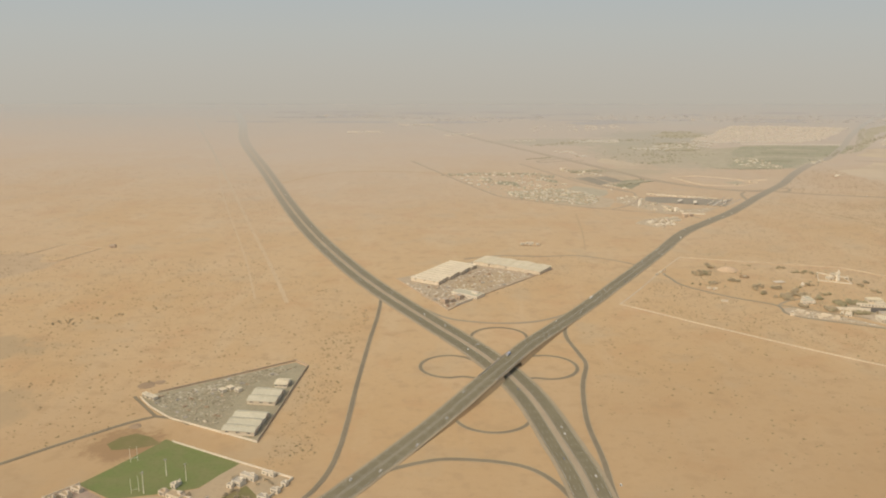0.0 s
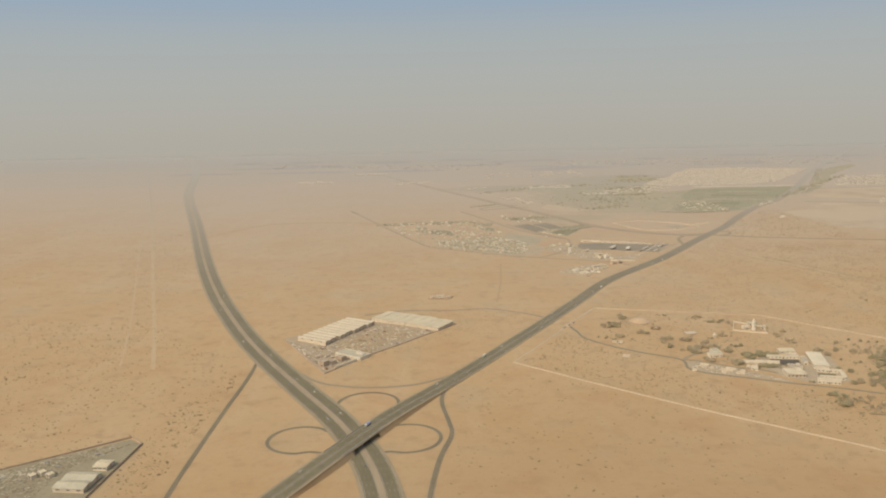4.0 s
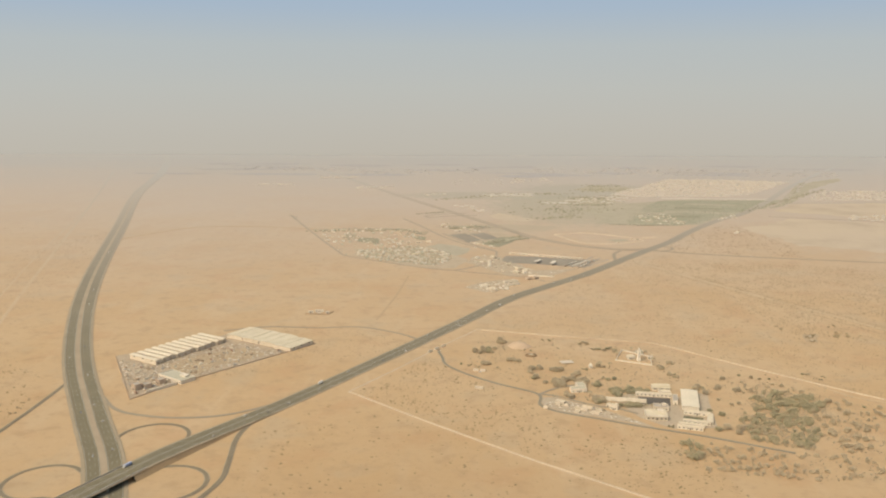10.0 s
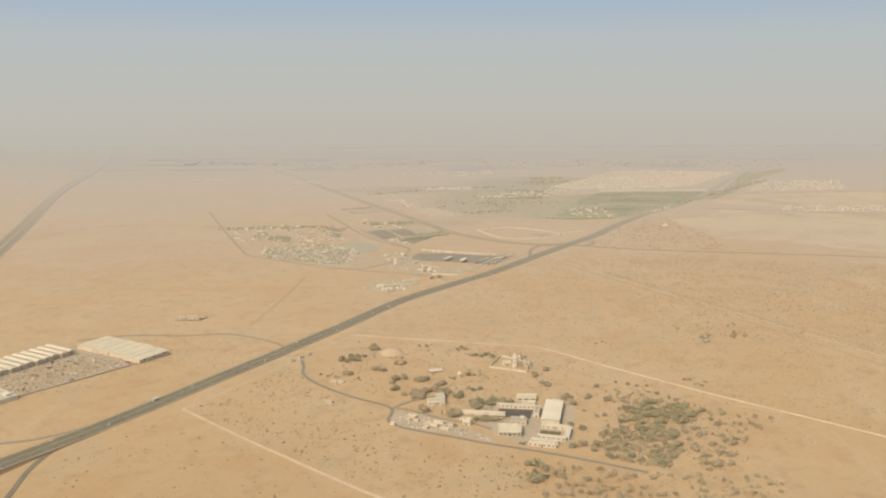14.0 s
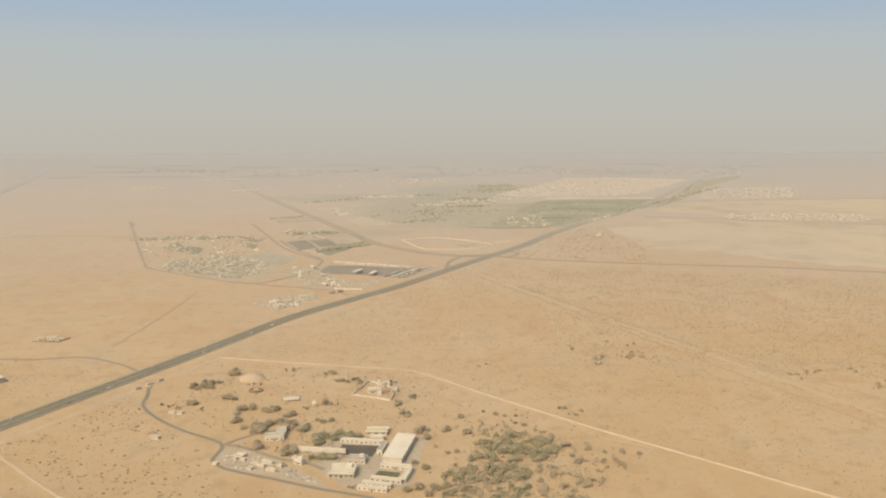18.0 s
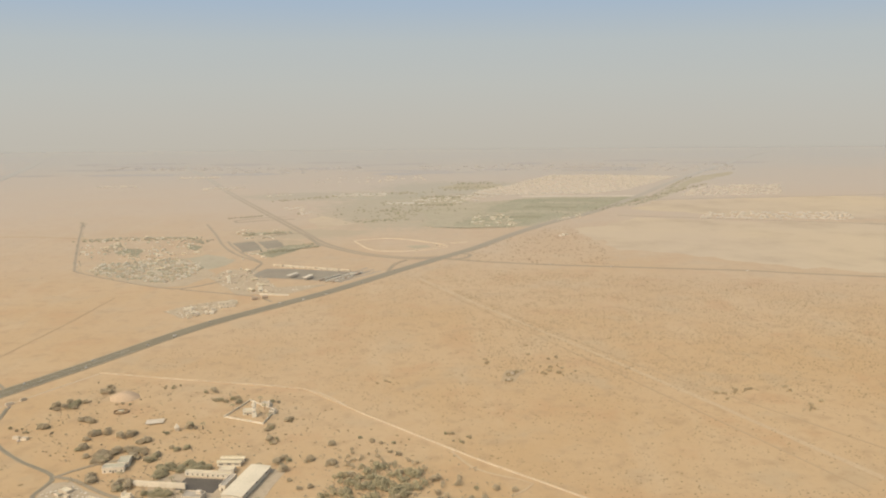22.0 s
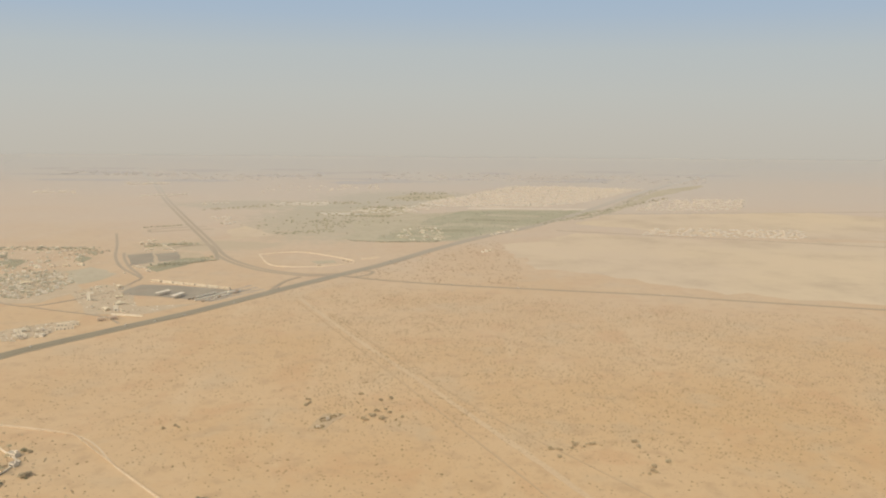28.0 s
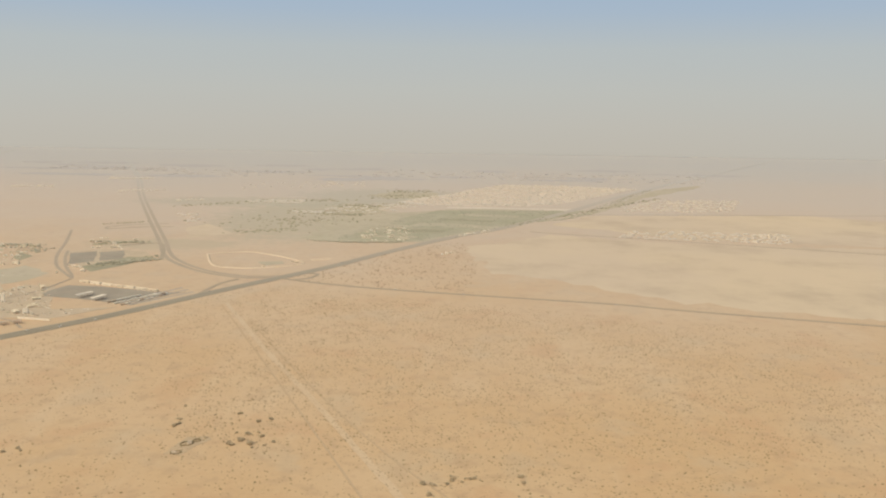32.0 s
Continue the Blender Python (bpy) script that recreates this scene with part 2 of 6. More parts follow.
TRACK = surface("driven_sand", (0.488, 0.362, 0.22), (0.472, 0.344, 0.205), 0.02, 0.3, 0.95, haze=(900, 2600, 0.9))
CONCRETE = surface("concrete", (0.40, 0.355, 0.29), (0.33, 0.29, 0.235), 0.1, 1.0, 0.85)
PAINT_LINE = surface("road_paint", (0.55, 0.52, 0.45), (0.48, 0.45, 0.38), 0.2, 1.2, 0.8)
BERM = surface("sand_berm", (0.52, 0.412, 0.285), (0.485, 0.378, 0.255), 0.05, 0.4, 0.95)
PALE_FLAT = surface("pale_sand_flat", (0.488, 0.388, 0.258), (0.458, 0.366, 0.258), 0.0022, 0.006, 0.95)
YARD = surface("yard_hardstanding", (0.43, 0.335, 0.222), (0.375, 0.292, 0.195), 0.06, 0.35, 0.95)
GREY_YARD = surface("grey_gravel_yard", (0.335, 0.285, 0.183), (0.285, 0.24, 0.153), 0.05, 0.25, 0.95)
COURT_DARK = surface("dark_court_paving", (0.135, 0.115, 0.09), (0.11, 0.095, 0.075), 0.05, 0.5, 0.9)
DARK_LOT = surface("dark_paving", (0.302, 0.258, 0.19), (0.265, 0.225, 0.166), 0.03, 0.3, 0.9)
WHITE_WALL = surface("white_render", (0.69, 0.60, 0.455), (0.61, 0.525, 0.395), 0.15, 0.9, 0.8, 0.18)
CREAM_WALL = surface("cream_render", (0.68, 0.57, 0.42), (0.58, 0.48, 0.35), 0.15, 0.9, 0.8, 0.25)
TAN_WALL = surface("tan_block_wall", (0.56, 0.43, 0.30), (0.48, 0.36, 0.25), 0.15, 0.9, 0.85, 0.3)
ROOF_PALE = surface("pale_metal_roof", (0.64, 0.545, 0.375), (0.57, 0.48, 0.325), 0.08, 0.6, 0.85, 0.12)
ROOF_GREY = surface("grey_flat_roof", (0.50, 0.435, 0.335), (0.41, 0.355, 0.275), 0.1, 0.7, 0.85, 0.3)
ROOF_SHEET = surface("ribbed_sheet_roof", (0.52, 0.465, 0.335), (0.45, 0.40, 0.285), 0.08, 0.6, 0.8, 0.2)
DARK_OPEN = surface("shaded_doorway", (0.11, 0.095, 0.08), (0.08, 0.07, 0.06), 0.3, 1.5, 0.8)
GLASS_DARK = surface("window_glass", (0.10, 0.105, 0.105), (0.07, 0.075, 0.08), 0.3, 1.5, 0.15)
TURF = surface("sports_turf", (0.155, 0.18, 0.06), (0.188, 0.183, 0.075), 0.045, 0.3, 0.95)
DRY_TURF = surface("dry_turf", (0.165, 0.155, 0.058), (0.22, 0.17, 0.08), 0.03, 0.5, 0.95)
# crop and scrub greens with distance haze blended into them
FARM_GREEN = surface("hazed_crops", (0.305, 0.285, 0.188), (0.352, 0.315, 0.22), 0.012, 0.03, 0.95)
FARM_OLIVE = surface("hazed_olive_scrub", (0.37, 0.322, 0.222), (0.398, 0.34, 0.24), 0.008, 0.05, 0.95)
LEAF = surface("acacia_leaves", (0.48, 0.388, 0.25), (0.425, 0.342, 0.22), 0.3, 2.5, 0.9, 0.35)
LEAF_GREEN = surface("palm_green_leaves", (0.385, 0.33, 0.20), (0.335, 0.29, 0.174), 0.3, 2.5, 0.9, 0.35)
# leaves of distant groves, greyed by haze in the colour
LEAF_FAR = surface("hazed_leaves", (0.40, 0.368, 0.27), (0.37, 0.342, 0.25), 0.3, 2.0, 0.95, 0.0)
SHRUB = surface("dry_shrub", (0.312, 0.237, 0.13), (0.262, 0.198, 0.11), 0.3, 2.0, 0.95, 0.4)
BRUSH = surface("dry_thorn_brush", (0.50, 0.395, 0.245), (0.44, 0.345, 0.215), 0.3, 2.0, 0.95, 0.3)
# far copy of the shrub colour, lightened to paint distance haze
SHRUB_FAR = surface("hazed_shrub", (0.37, 0.28, 0.18), (0.34, 0.255, 0.165), 0.3, 2.0, 0.95)
BARK = surface("bark", (0.19, 0.135, 0.085), None, 1.0, 4.0, 0.9)
STEEL = surface("galvanised_steel", (0.62, 0.60, 0.56), (0.52, 0.50, 0.46), 0.5, 2.0, 0.45, 0.0, 0.0, 0.3)
RUBBER = surface("tyre_rubber", (0.03, 0.03, 0.03), None, 1.0, 4.0, 0.9)
CAR_WHITE = surface("white_car_paint", (0.74, 0.69, 0.60), (0.70, 0.65, 0.56), 0.5, 2.0, 0.4)
CAR_GREY = surface("grey_car_paint", (0.25, 0.25, 0.26), (0.22, 0.22, 0.23), 0.5, 2.0, 0.3)
CAR_BEIGE = surface("beige_car_paint", (0.55, 0.47, 0.36), None, 0.5, 2.0, 0.3)
CAR_BLUE = surface("blue_truck_paint", (0.38, 0.40, 0.50), (0.34, 0.36, 0.46), 0.5, 2.0, 0.4)
RUST = surface("rusty_container", (0.36, 0.235, 0.15), (0.30, 0.19, 0.12), 0.4, 2.0, 0.8, 0.5)
TARP = surface("faded_green_sheeting", (0.50, 0.452, 0.32), (0.54, 0.48, 0.345), 0.05, 0.6, 0.8, 0.3)
BRIGHT_WHITE = surface("fresh_white_render", (0.76, 0.68, 0.54), (0.70, 0.62, 0.48), 0.15, 0.9, 0.8)
ROOF_BRIGHT = surface("chalky_white_roof", (0.70, 0.60, 0.43), (0.64, 0.545, 0.385), 0.08, 0.6, 0.85, 0.1)
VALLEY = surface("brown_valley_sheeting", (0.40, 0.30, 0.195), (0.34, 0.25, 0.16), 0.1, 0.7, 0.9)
TIMBER = surface("stacked_timber", (0.34, 0.23, 0.13), (0.42, 0.31, 0.20), 0.4, 2.0, 0.9, 0.5)
MOUND = surface("orange_mound_sand", (0.50, 0.362, 0.232), (0.47, 0.338, 0.212), 0.1, 0.8, 0.95)
SOIL = surface("dark_spoil", (0.27, 0.19, 0.115), (0.33, 0.235, 0.145), 0.1, 0.8, 0.95)


# ---- building helpers ----
class Geo:
    """Vertices and faces of one mesh."""

    def __init__(self):
        self.v, self.f = [], []

    def add(self, vs, fs):
        n = len(self.v)
        self.v += [tuple(p) for p in vs]
        self.f += [tuple(i + n for i in q) for q in fs]
        return self

    def box(self, x0, y0, z0, x1, y1, z1):
        return self.add([(x0, y0, z0), (x1, y0, z0), (x1, y1, z0), (x0, y1, z0), (x0, y0, z1), (x1, y0, z1), (x1, y1, z1), (x0, y1, z1)],
                        [(3, 2, 1, 0), (4, 5, 6, 7), (0, 1, 5, 4), (1, 2, 6, 5), (2, 3, 7, 6), (3, 0, 4, 7)])

    def ring(self, x0, y0, x1, y1, t, z0, z1):
        """A wall of thickness t round a rectangle."""
        self.box(x0, y0, z0, x1, y0 + t, z1).box(x0, y1 - t, z0, x1, y1, z1)
        return self.box(x0, y0 + t, z0, x0 + t, y1 - t, z1).box(x1 - t, y0 + t, z0, x1, y1 - t, z1)

    def gable(self, x0, y0, x1, y1, z0, z1, rise):
        """A hall with its ridge along x."""
        ym = (y0 + y1) / 2
        return self.add([(x0, y0, z0), (x1, y0, z0), (x1, y1, z0), (x0, y1, z0), (x0, y0, z1), (x1, y0, z1), (x1, y1, z1), (x0, y1, z1), (x0, ym, z1 + rise), (x1, ym, z1 + rise)],
                        [(3, 2, 1, 0), (0, 1, 5, 4), (2, 3, 7, 6), (1, 2, 6, 9, 5), (3, 0, 4, 8, 7), (4, 5, 9, 8), (6, 7, 8, 9)])

    def gable_roof(self, x0, y0, x1, y1, z, rise, t=0.25):
        """Two roof slabs with their ridge along x."""
        ym = (y0 + y1) / 2
        for ya, yb, za, zb in ((y0, ym, z, z + rise), (ym, y1, z + rise, z)):
            self.add([(x0, ya, za), (x1, ya, za), (x1, yb, zb), (x0, yb, zb), (x0, ya, za + t), (x1, ya, za + t), (x1, yb, zb + t), (x0, yb, zb + t)],
                     [(3, 2, 1, 0), (4, 5, 6, 7), (0, 1, 5, 4), (1, 2, 6, 5), (2, 3, 7, 6), (3, 0, 4, 7)])
        return self

    def tube(self, cx, cy, z0, z1, r0, r1, n=8, lean=(0, 0)):
        a = [2 * math.pi * i / n for i in range(n)]
        vs = [(cx + r0 * math.cos(t), cy + r0 * math.sin(t), z0) for t in a] + [(cx + lean[0] + r1 * math.cos(t), cy + lean[1] + r1 * math.sin(t), z1) for t in a]
        return self.add(vs, [(i, (i + 1) % n, n + (i + 1) % n, n + i) for i in range(n)] + [tuple(range(n))[::-1], tuple(range(n, 2 * n))])

    def bar(self, a, b, w, h=None):
        """A square bar from a to b."""
        a, b = Vector(a), Vector(b)
        d = (b - a).normalized()
        s = d.cross(Vector((0, 0, 1)))
        s = (s if s.length > 1e-3 else Vector((1, 0, 0))).normalized() * (w / 2)
        u = s.cross(d).normalized() * ((h or w) / 2)
        return self.add([a - s - u, a + s - u, a + s + u, a - s + u, b - s - u, b + s - u, b + s + u, b - s + u],
                        [(3, 2, 1, 0), (4, 5, 6, 7), (0, 1, 5, 4), (1, 2, 6, 5), (2, 3, 7, 6), (3, 0, 4, 7)])

    def mesh(self, name, mat, smooth=False):
        me = bpy.data.meshes.new(name)
        me.from_pydata(self.v, [], self.f)
        me.materials.append(mat)
        if smooth:
            me.polygons.foreach_set("use_smooth", [True] * len(me.polygons))
        me.update()
        return me


def part(name, geo, mat, parent, label="", smooth=False):
    ob = new(name, geo.mesh(name, mat, smooth))
    ob.parent = parent
    if label:
        tagged(ob, label)
    return ob


def thing(name, label, category, at=None, group="", kind=""):
    ob = new(name)
    ob.empty_display_size = 1.0
    if at is not None:
        ob.matrix_basis = at
    return tagged(ob, label, category, group, kind)


def place(x, y, turn=0.0, z=0.0):
    return pose(x, y, z, 0, 0, turn)


def spline(pts, step=12.0):
    """Points along a smooth line through pts."""
    p = [Vector((a[0], a[1])) for a in pts]
    p = [2 * p[0] - p[1]] + p + [2 * p[-1] - p[-2]]
    out = []
    for i in range(1, len(p) - 2):
        n = max(2, int((p[i + 1] - p[i]).length / step))
        for k in range(n):
            t = k / n
            out.append(0.5 * (2 * p[i] + (p[i + 1] - p[i - 1]) * t + (2 * p[i - 1] - 5 * p[i] + 4 * p[i + 1] - p[i + 2]) * t * t + (3 * p[i] - p[i - 1] - 3 * p[i + 1] + p[i + 2]) * t ** 3))
    out.append(p[-2])
    return out


def normals(line):
    res = []
    for i in range(len(line)):
        d = (line[min(i + 1, len(line) - 1)] - line[max(i - 1, 0)]).normalized()
        res.append(Vector((-d.y, d.x)))
    return res


def ribbon(line, width, z, thick=0.3, off=0.0, height=None, fray=0.0):
    """A slab that follows a line; height: extra level by point."""
    g, nn = Geo(), normals(line)
    rows = []
    for i, (p, n) in enumerate(zip(line, nn)):
        h = z + (height(p) if height else 0.0)
        wl = width / 2 + random.uniform(-fray, fray)
        wr = width / 2 + random.uniform(-fray, fray)
        a, b = p + n * (off + wl), p + n * (off - wr)
        rows += [(a.x, a.y, h), (b.x, b.y, h), (a.x, a.y, h - thick), (b.x, b.y, h - thick)]
    fs = []
    for i in range(len(line) - 1):
        k = 4 * i
        fs += [(k, k + 1, k + 5, k + 4)[::-1], (k + 2, k, k + 4, k + 6)[::-1], (k + 1, k + 3, k + 7, k + 5)[::-1]]
    return g.add(rows, fs)


def dashes(line, off, width, z, height=None, dash=0.5, gap=1):
    g, nn = Geo(), normals(line)
    for i in range(0, len(line) - 1, 1 + gap):
        p, q = line[i], line[i] + (line[i + 1] - line[i]) * dash
        n = nn[i]
        hz = z + (height(p) if height else 0.0)
        hq = z + (height(q) if height else 0.0)
        vs = [(*(p + n * (off + width / 2)), hz), (*(p + n * (off - width / 2)), hz), (*(q + n * (off - width / 2)), hq), (*(q + n * (off + width / 2)), hq)]
        g.add(vs, [(0, 1, 2, 3)])
    return g


spread = [0]


def sheet(name, pts, mat, label, category="ground", thick=0.25, rough_edge=0.0, parent=None):
    """A flat area with its own edge thickness, each a little above the one before."""
    spread[0] += 1
    z = 0.05 + 0.006 * spread[0]
    line = []
    for i, a in enumerate(pts):
        b = pts[(i + 1) % len(pts)]
        a, b = Vector(a), Vector(b)
        n = max(1, int((b - a).length / 22.0)) if rough_edge else 1
        for k in range(n):
            q = a + (b - a) * (k / n)
            line.append((q.x + random.uniform(-1, 1) * rough_edge, q.y + random.uniform(-1, 1) * rough_edge))
    area = sum(line[i][0] * line[(i + 1) % len(line)][1] - line[(i + 1) % len(line)][0] * line[i][1] for i in range(len(line)))
    if area < 0:
        line.reverse()
    n = len(line)
    g = Geo().add([(x, y, z) for x, y in line] + [(x, y, z - thick) for x, y in line],
                  [tuple(range(n))] + [(i, n + i, n + (i + 1) % n, (i + 1) % n) for i in range(n)])
    ob = new(name, g.mesh(name, mat))
    if parent:
        ob.parent = parent
        return ob
    return tagged(ob, label, category, kind="structure")


def inside(x, y, poly):
    hit = False
    for i in range(len(poly)):
        (x1, y1), (x2, y2) = poly[i], poly[i - 1]
        if (y1 > y) != (y2 > y) and x < (x2 - x1) * (y - y1) / (y2 - y1) + x1:
            hit = not hit
    return hit


def scatter(poly, n, rng):
    xs, ys = [p[0] for p in poly], [p[1] for p in poly]
    out = []
    while len(out) < n:
        x, y = rng.uniform(min(xs), max(xs)), rng.uniform(min(ys), max(ys))
        if inside(x, y, poly):
            out.append((x, y))
    return out


# ---- ground ----
g = Geo()
NX, NY = 60, 48
gx = [-9000 + 18000 * i / NX for i in range(NX + 1)]
gy = [-3000 + 12000 * j / NY for j in range(NY + 1)]
g.add([(x, y, 0.0) for y in gy for x in gx], [(j * (NX + 1) + i, j * (NX + 1) + i + 1, (j + 1) * (NX + 1) + i + 1, (j + 1) * (NX + 1) + i) for j in range(NY) for i in range(NX)])
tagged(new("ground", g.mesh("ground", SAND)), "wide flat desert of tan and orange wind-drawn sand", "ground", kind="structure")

# ---- the two highways and their interchange ----
LINE_A = spline([(-2050, 5000), (-1760, 4250), (-1500, 3450), (-1288, 2690), (-1026, 1930), (-855, 1430), (-755, 1160), (-670, 960), (-600, 815), (-520, 672), (-459, 565), (-418, 465), (-394, 355), (-381, 270), (-372, 100), (-370, -200), (-380, -500)], 14)
LINE_B = spline([(2250, 5000), (1453, 3700), (1074, 3050), (830, 2590), (655, 2290), (520, 2110), (410, 1935), (318, 1768), (246, 1660), (186, 1570), (78, 1400), (0, 1297), (-78, 1190), (-150, 1052), (-210, 940), (-262, 845), (-316, 747), (-365, 662), (-410, 578), (-443, 509), (-490, 415), (-535, 334), (-572, 268), (-640, 150), (-760, -60), (-900, -300)], 14)
CROSS = Vector((-439.5, 516))


def rise_b(p):
    """Level of the upper highway: it climbs over the lower one."""
    d = (Vector((p[0], p[1])) - CROSS).length
    t = max(0.0, min(1.0, (d - 30.0) / 190.0))
    return 5.2 * (1 - t * t * (3 - 2 * t))


def highway(name, line, width, median, label, strip, verge, height=None):
    road = thing(name, label, "highway", kind="structure")
    w = (width - median) / 2
    near = [p for p in line if p.y < 1100]
    for s in (1, -1):
        lane = part("carriageway", ribbon(line, w, 0.62, 0.7, s * (median + w) / 2, height), ASPHALT, road, "grey worn asphalt carriageway, hazed paler far out")
        part("shoulder", ribbon(line, verge, 0.50, 0.6, s * (width + verge) / 2, height, 0.35), SHOULDER, road, "olive gravel shoulder")
        part("edge_line", dashes(near, s * (width / 2 - 0.8), 0.2, 0.66, height, 1.0, 0), PAINT_LINE, lane, "faded white edge line")
        part("edge_line", dashes(near, s * (median / 2 + 0.7), 0.2, 0.66, height, 1.0, 0), PAINT_LINE, lane, "faded white edge line")
        for k in (1, 2):
            part("lane_marking", dashes(near, s * (median / 2 + w * k / 3), 0.14, 0.66, height, 0.35, 0), PAINT_LINE, lane, "broken white lane line")
    part("median", ribbon(line, median, 0.54, 0.6, 0.0, height, 0.1), strip, road, "sandy central strip")
    return road


highway("lower_highway", LINE_A, 29.5, 5.8, "six-lane asphalt desert highway with a sandy median", MEDIAN, 3.4)
highway("upper_highway", LINE_B, 19.0, 1.2, "six-lane asphalt highway that climbs over the other one", DULL_ASPHALT, 2.2, rise_b)

# embankments under the climbing highway, open at the bridge
bank = Geo()
nnB = normals(LINE_B)
for i in range(len(LINE_B) - 1):
    p, q = LINE_B[i], LINE_B[i + 1]
    mid = (p + q) / 2
    if rise_b(mid) < 0.02 or (mid - CROSS).length < 24:
        continue
    for s in (1, -1):
        hp, hq = rise_b(p) + 0.2, rise_b(q) + 0.2
        a, b = p + nnB[i] * s * 11.2, q + nnB[i + 1] * s * 11.2
        c, d = p + nnB[i] * s * (11.2 + 0.55 * hp), q + nnB[i + 1] * s * (11.2 + 0.55 * hq)
        f = (0, 1, 3, 2) if s < 0 else (2, 3, 1, 0)
        bank.add([(*a, hp), (*b, hq), (*c, 0), (*d, 0)], [f])
tagged(new("embankment", bank.mesh("embankment", SAND)), "sandy slopes carrying the highway up to its bridge", "embankment", kind="structure")

bridge = thing("road_bridge", "concrete road bridge carrying one highway over the other", "bridge", kind="structure")
span_line = [p for p in LINE_B if (p - CROSS).length < 40]
part("deck", ribbon(span_line, 21.0, 5.4, 1.1), CONCRETE, bridge)
for s in (1, -1):
    part("parapet", ribbon(span_line, 0.4, 6.5, 1.1, s * 10.3), CONCRETE, bridge, "pale concrete parapet")
along = (span_line[-1] - span_line[0]).normalized()
side = Vector((-along.y, along.x))
for d in (-27, 0, 27):
    for s in (-8, -2.8, 2.8, 8):
        c = CROSS + along * d + side * s
        part("pier", Geo().tube(c.x, c.y, 0, 4.4, 0.7, 0.7, 10), CONCRETE, bridge, smooth=False)
for s in (-1, 1):
    c = CROSS + along * (s * 32)
    m = Geo()
    e = along * 1.2
    f = side * 10.6
    m.add([(*(c - e - f), 0), (*(c + e - f), 0), (*(c + e + f), 0), (*(c - e + f), 0), (*(c - e - f), 4.4), (*(c + e - f), 4.4), (*(c + e + f), 4.4), (*(c - e + f), 4.4)],
          [(3, 2, 1, 0), (4, 5, 6, 7), (0, 1, 5, 4), (1, 2, 6, 5), (2, 3, 7, 6), (3, 0, 4, 7)])
    part("abutment", m, CONCRETE, bridge)


laid = [0]


def slip_road(name, pts, label, width=6.2, mat=None, step=6.0, border=True, off=0.0, verge=1.6):
    """A small road; each one lies a little higher than the one before it."""
    line = spline(pts, step)
    line = [p + n * off for p, n in zip(line, normals(line))]
    road = thing(name, label, "road", kind="structure")
    laid[0] += 1
    z, zv = 0.44 + 0.0042 * laid[0], 0.26 + 0.0042 * laid[0]
    if border:
        part("shoulder", ribbon(line, width + verge, zv, 0.25, 0, None, 0.25), SHOULDER, road, "pale sandy verge")
    part("roadway", ribbon(line, width, z, 0.4, 0, None, 0.12), mat or RAMP_ASPHALT, road, "narrow asphalt roadway")
    return road


for c, r in (((-494, 529), 31), ((-392, 530), 33), ((-438, 622), 32.5), ((-452, 411), 35.5)):
    c = Vector(c)
    phi = math.atan2(c.y - CROSS.y, c.x - CROSS.x)
    pts = [c + r * Vector((math.cos(phi + radians(a)), math.sin(phi + radians(a)))) for a in range(-130, 131, 20)]
    tail = (c - CROSS).normalized() * 14
    pts = [pts[0] - tail] + pts + [pts[-1] - tail]
    slip_road("loop_ramp", pts, "narrow asphalt loop ramp of the cloverleaf junction", 3.0)
slip_road("slip_road", [(-596, 800), (-591, 765), (-588, 690), (-588, 611), (-586, 479), (-583, 347), (-590, 285), (-612, 235), (-650, 165)], "long straight asphalt slip road leaving the lower highway", 3.5)
slip_road("slip_road", [(-322, 722), (-345, 690), (-357, 655), (-359, 618), (-351, 565), (-349, 535), (-360, 480), (-367, 400), (-364, 330), (-364, 270), (-358, 180)], "winding asphalt slip road between the two highways", 3.9)
slip_road("slip_road", [(-610, 215), (-572, 268), (-546, 301), (-515, 320), (-485, 327), (-433, 318), (-405, 288), (-391, 240), (-382, 170)], "curved asphalt slip road between the two highways", 4.0)
slip_road("slip_road", [(-560, 752), (-533, 727), (-510, 698), (-486, 681), (-443, 671), (-398, 676), (-365, 695), (-330, 728)], "thin curved slip road along the warehouse yard", 3.2, PALE_ROAD)

# ---- smaller roads and tracks ----
slip_road("side_road", [(-960, 195), (-854, 308), (-814, 351), (-760, 399), (-724, 384)], "narrow asphalt road to the fenced yard", 3.3, step=14)
slip_road("side_road", [(-760, 399), (-780, 422), (-797, 442)], "short asphalt approach beside the yard", 3.3, border=False)
slip_road("access_road", [(-182, 905), (-176, 880), (-170, 850), (-145, 816), (-110, 784), (-69, 754), (-69, 722), (-58, 707), (-41, 697), (-5, 681), (25, 667), (80, 645), (150, 610)], "narrow asphalt access road of the walled estate", 2.6, DULL_ASPHALT)
slip_road("access_road", [(-69, 754), (-50, 748), (-13, 722), (10, 714), (28, 700)], "narrow dusty road to the estate buildings", 2.4, PALE_ROAD)
slip_road("access_road", [(-66, 754), (-53, 768), (-38, 778), (-20, 786)], "short dusty drive to a house", 2.2, PALE_ROAD)
slip_road("desert_road", [(-480, 985), (-426, 1008), (-352, 1006), (-295, 1013), (-238, 982), (-205, 950)], "thin dark road behind the warehouses", 2.8, PALE_ROAD, step=14)
slip_road("town_road", [(-640, 2158), (-520, 1850), (-421, 1606), (-392, 1552), (-302, 1485), (-205, 1425), (-165, 1420), (-117, 1474), (-92, 1529), (-84, 1616)], "pale asphalt road round a desert settlement", 3.2, CROSS_ROAD, step=20)
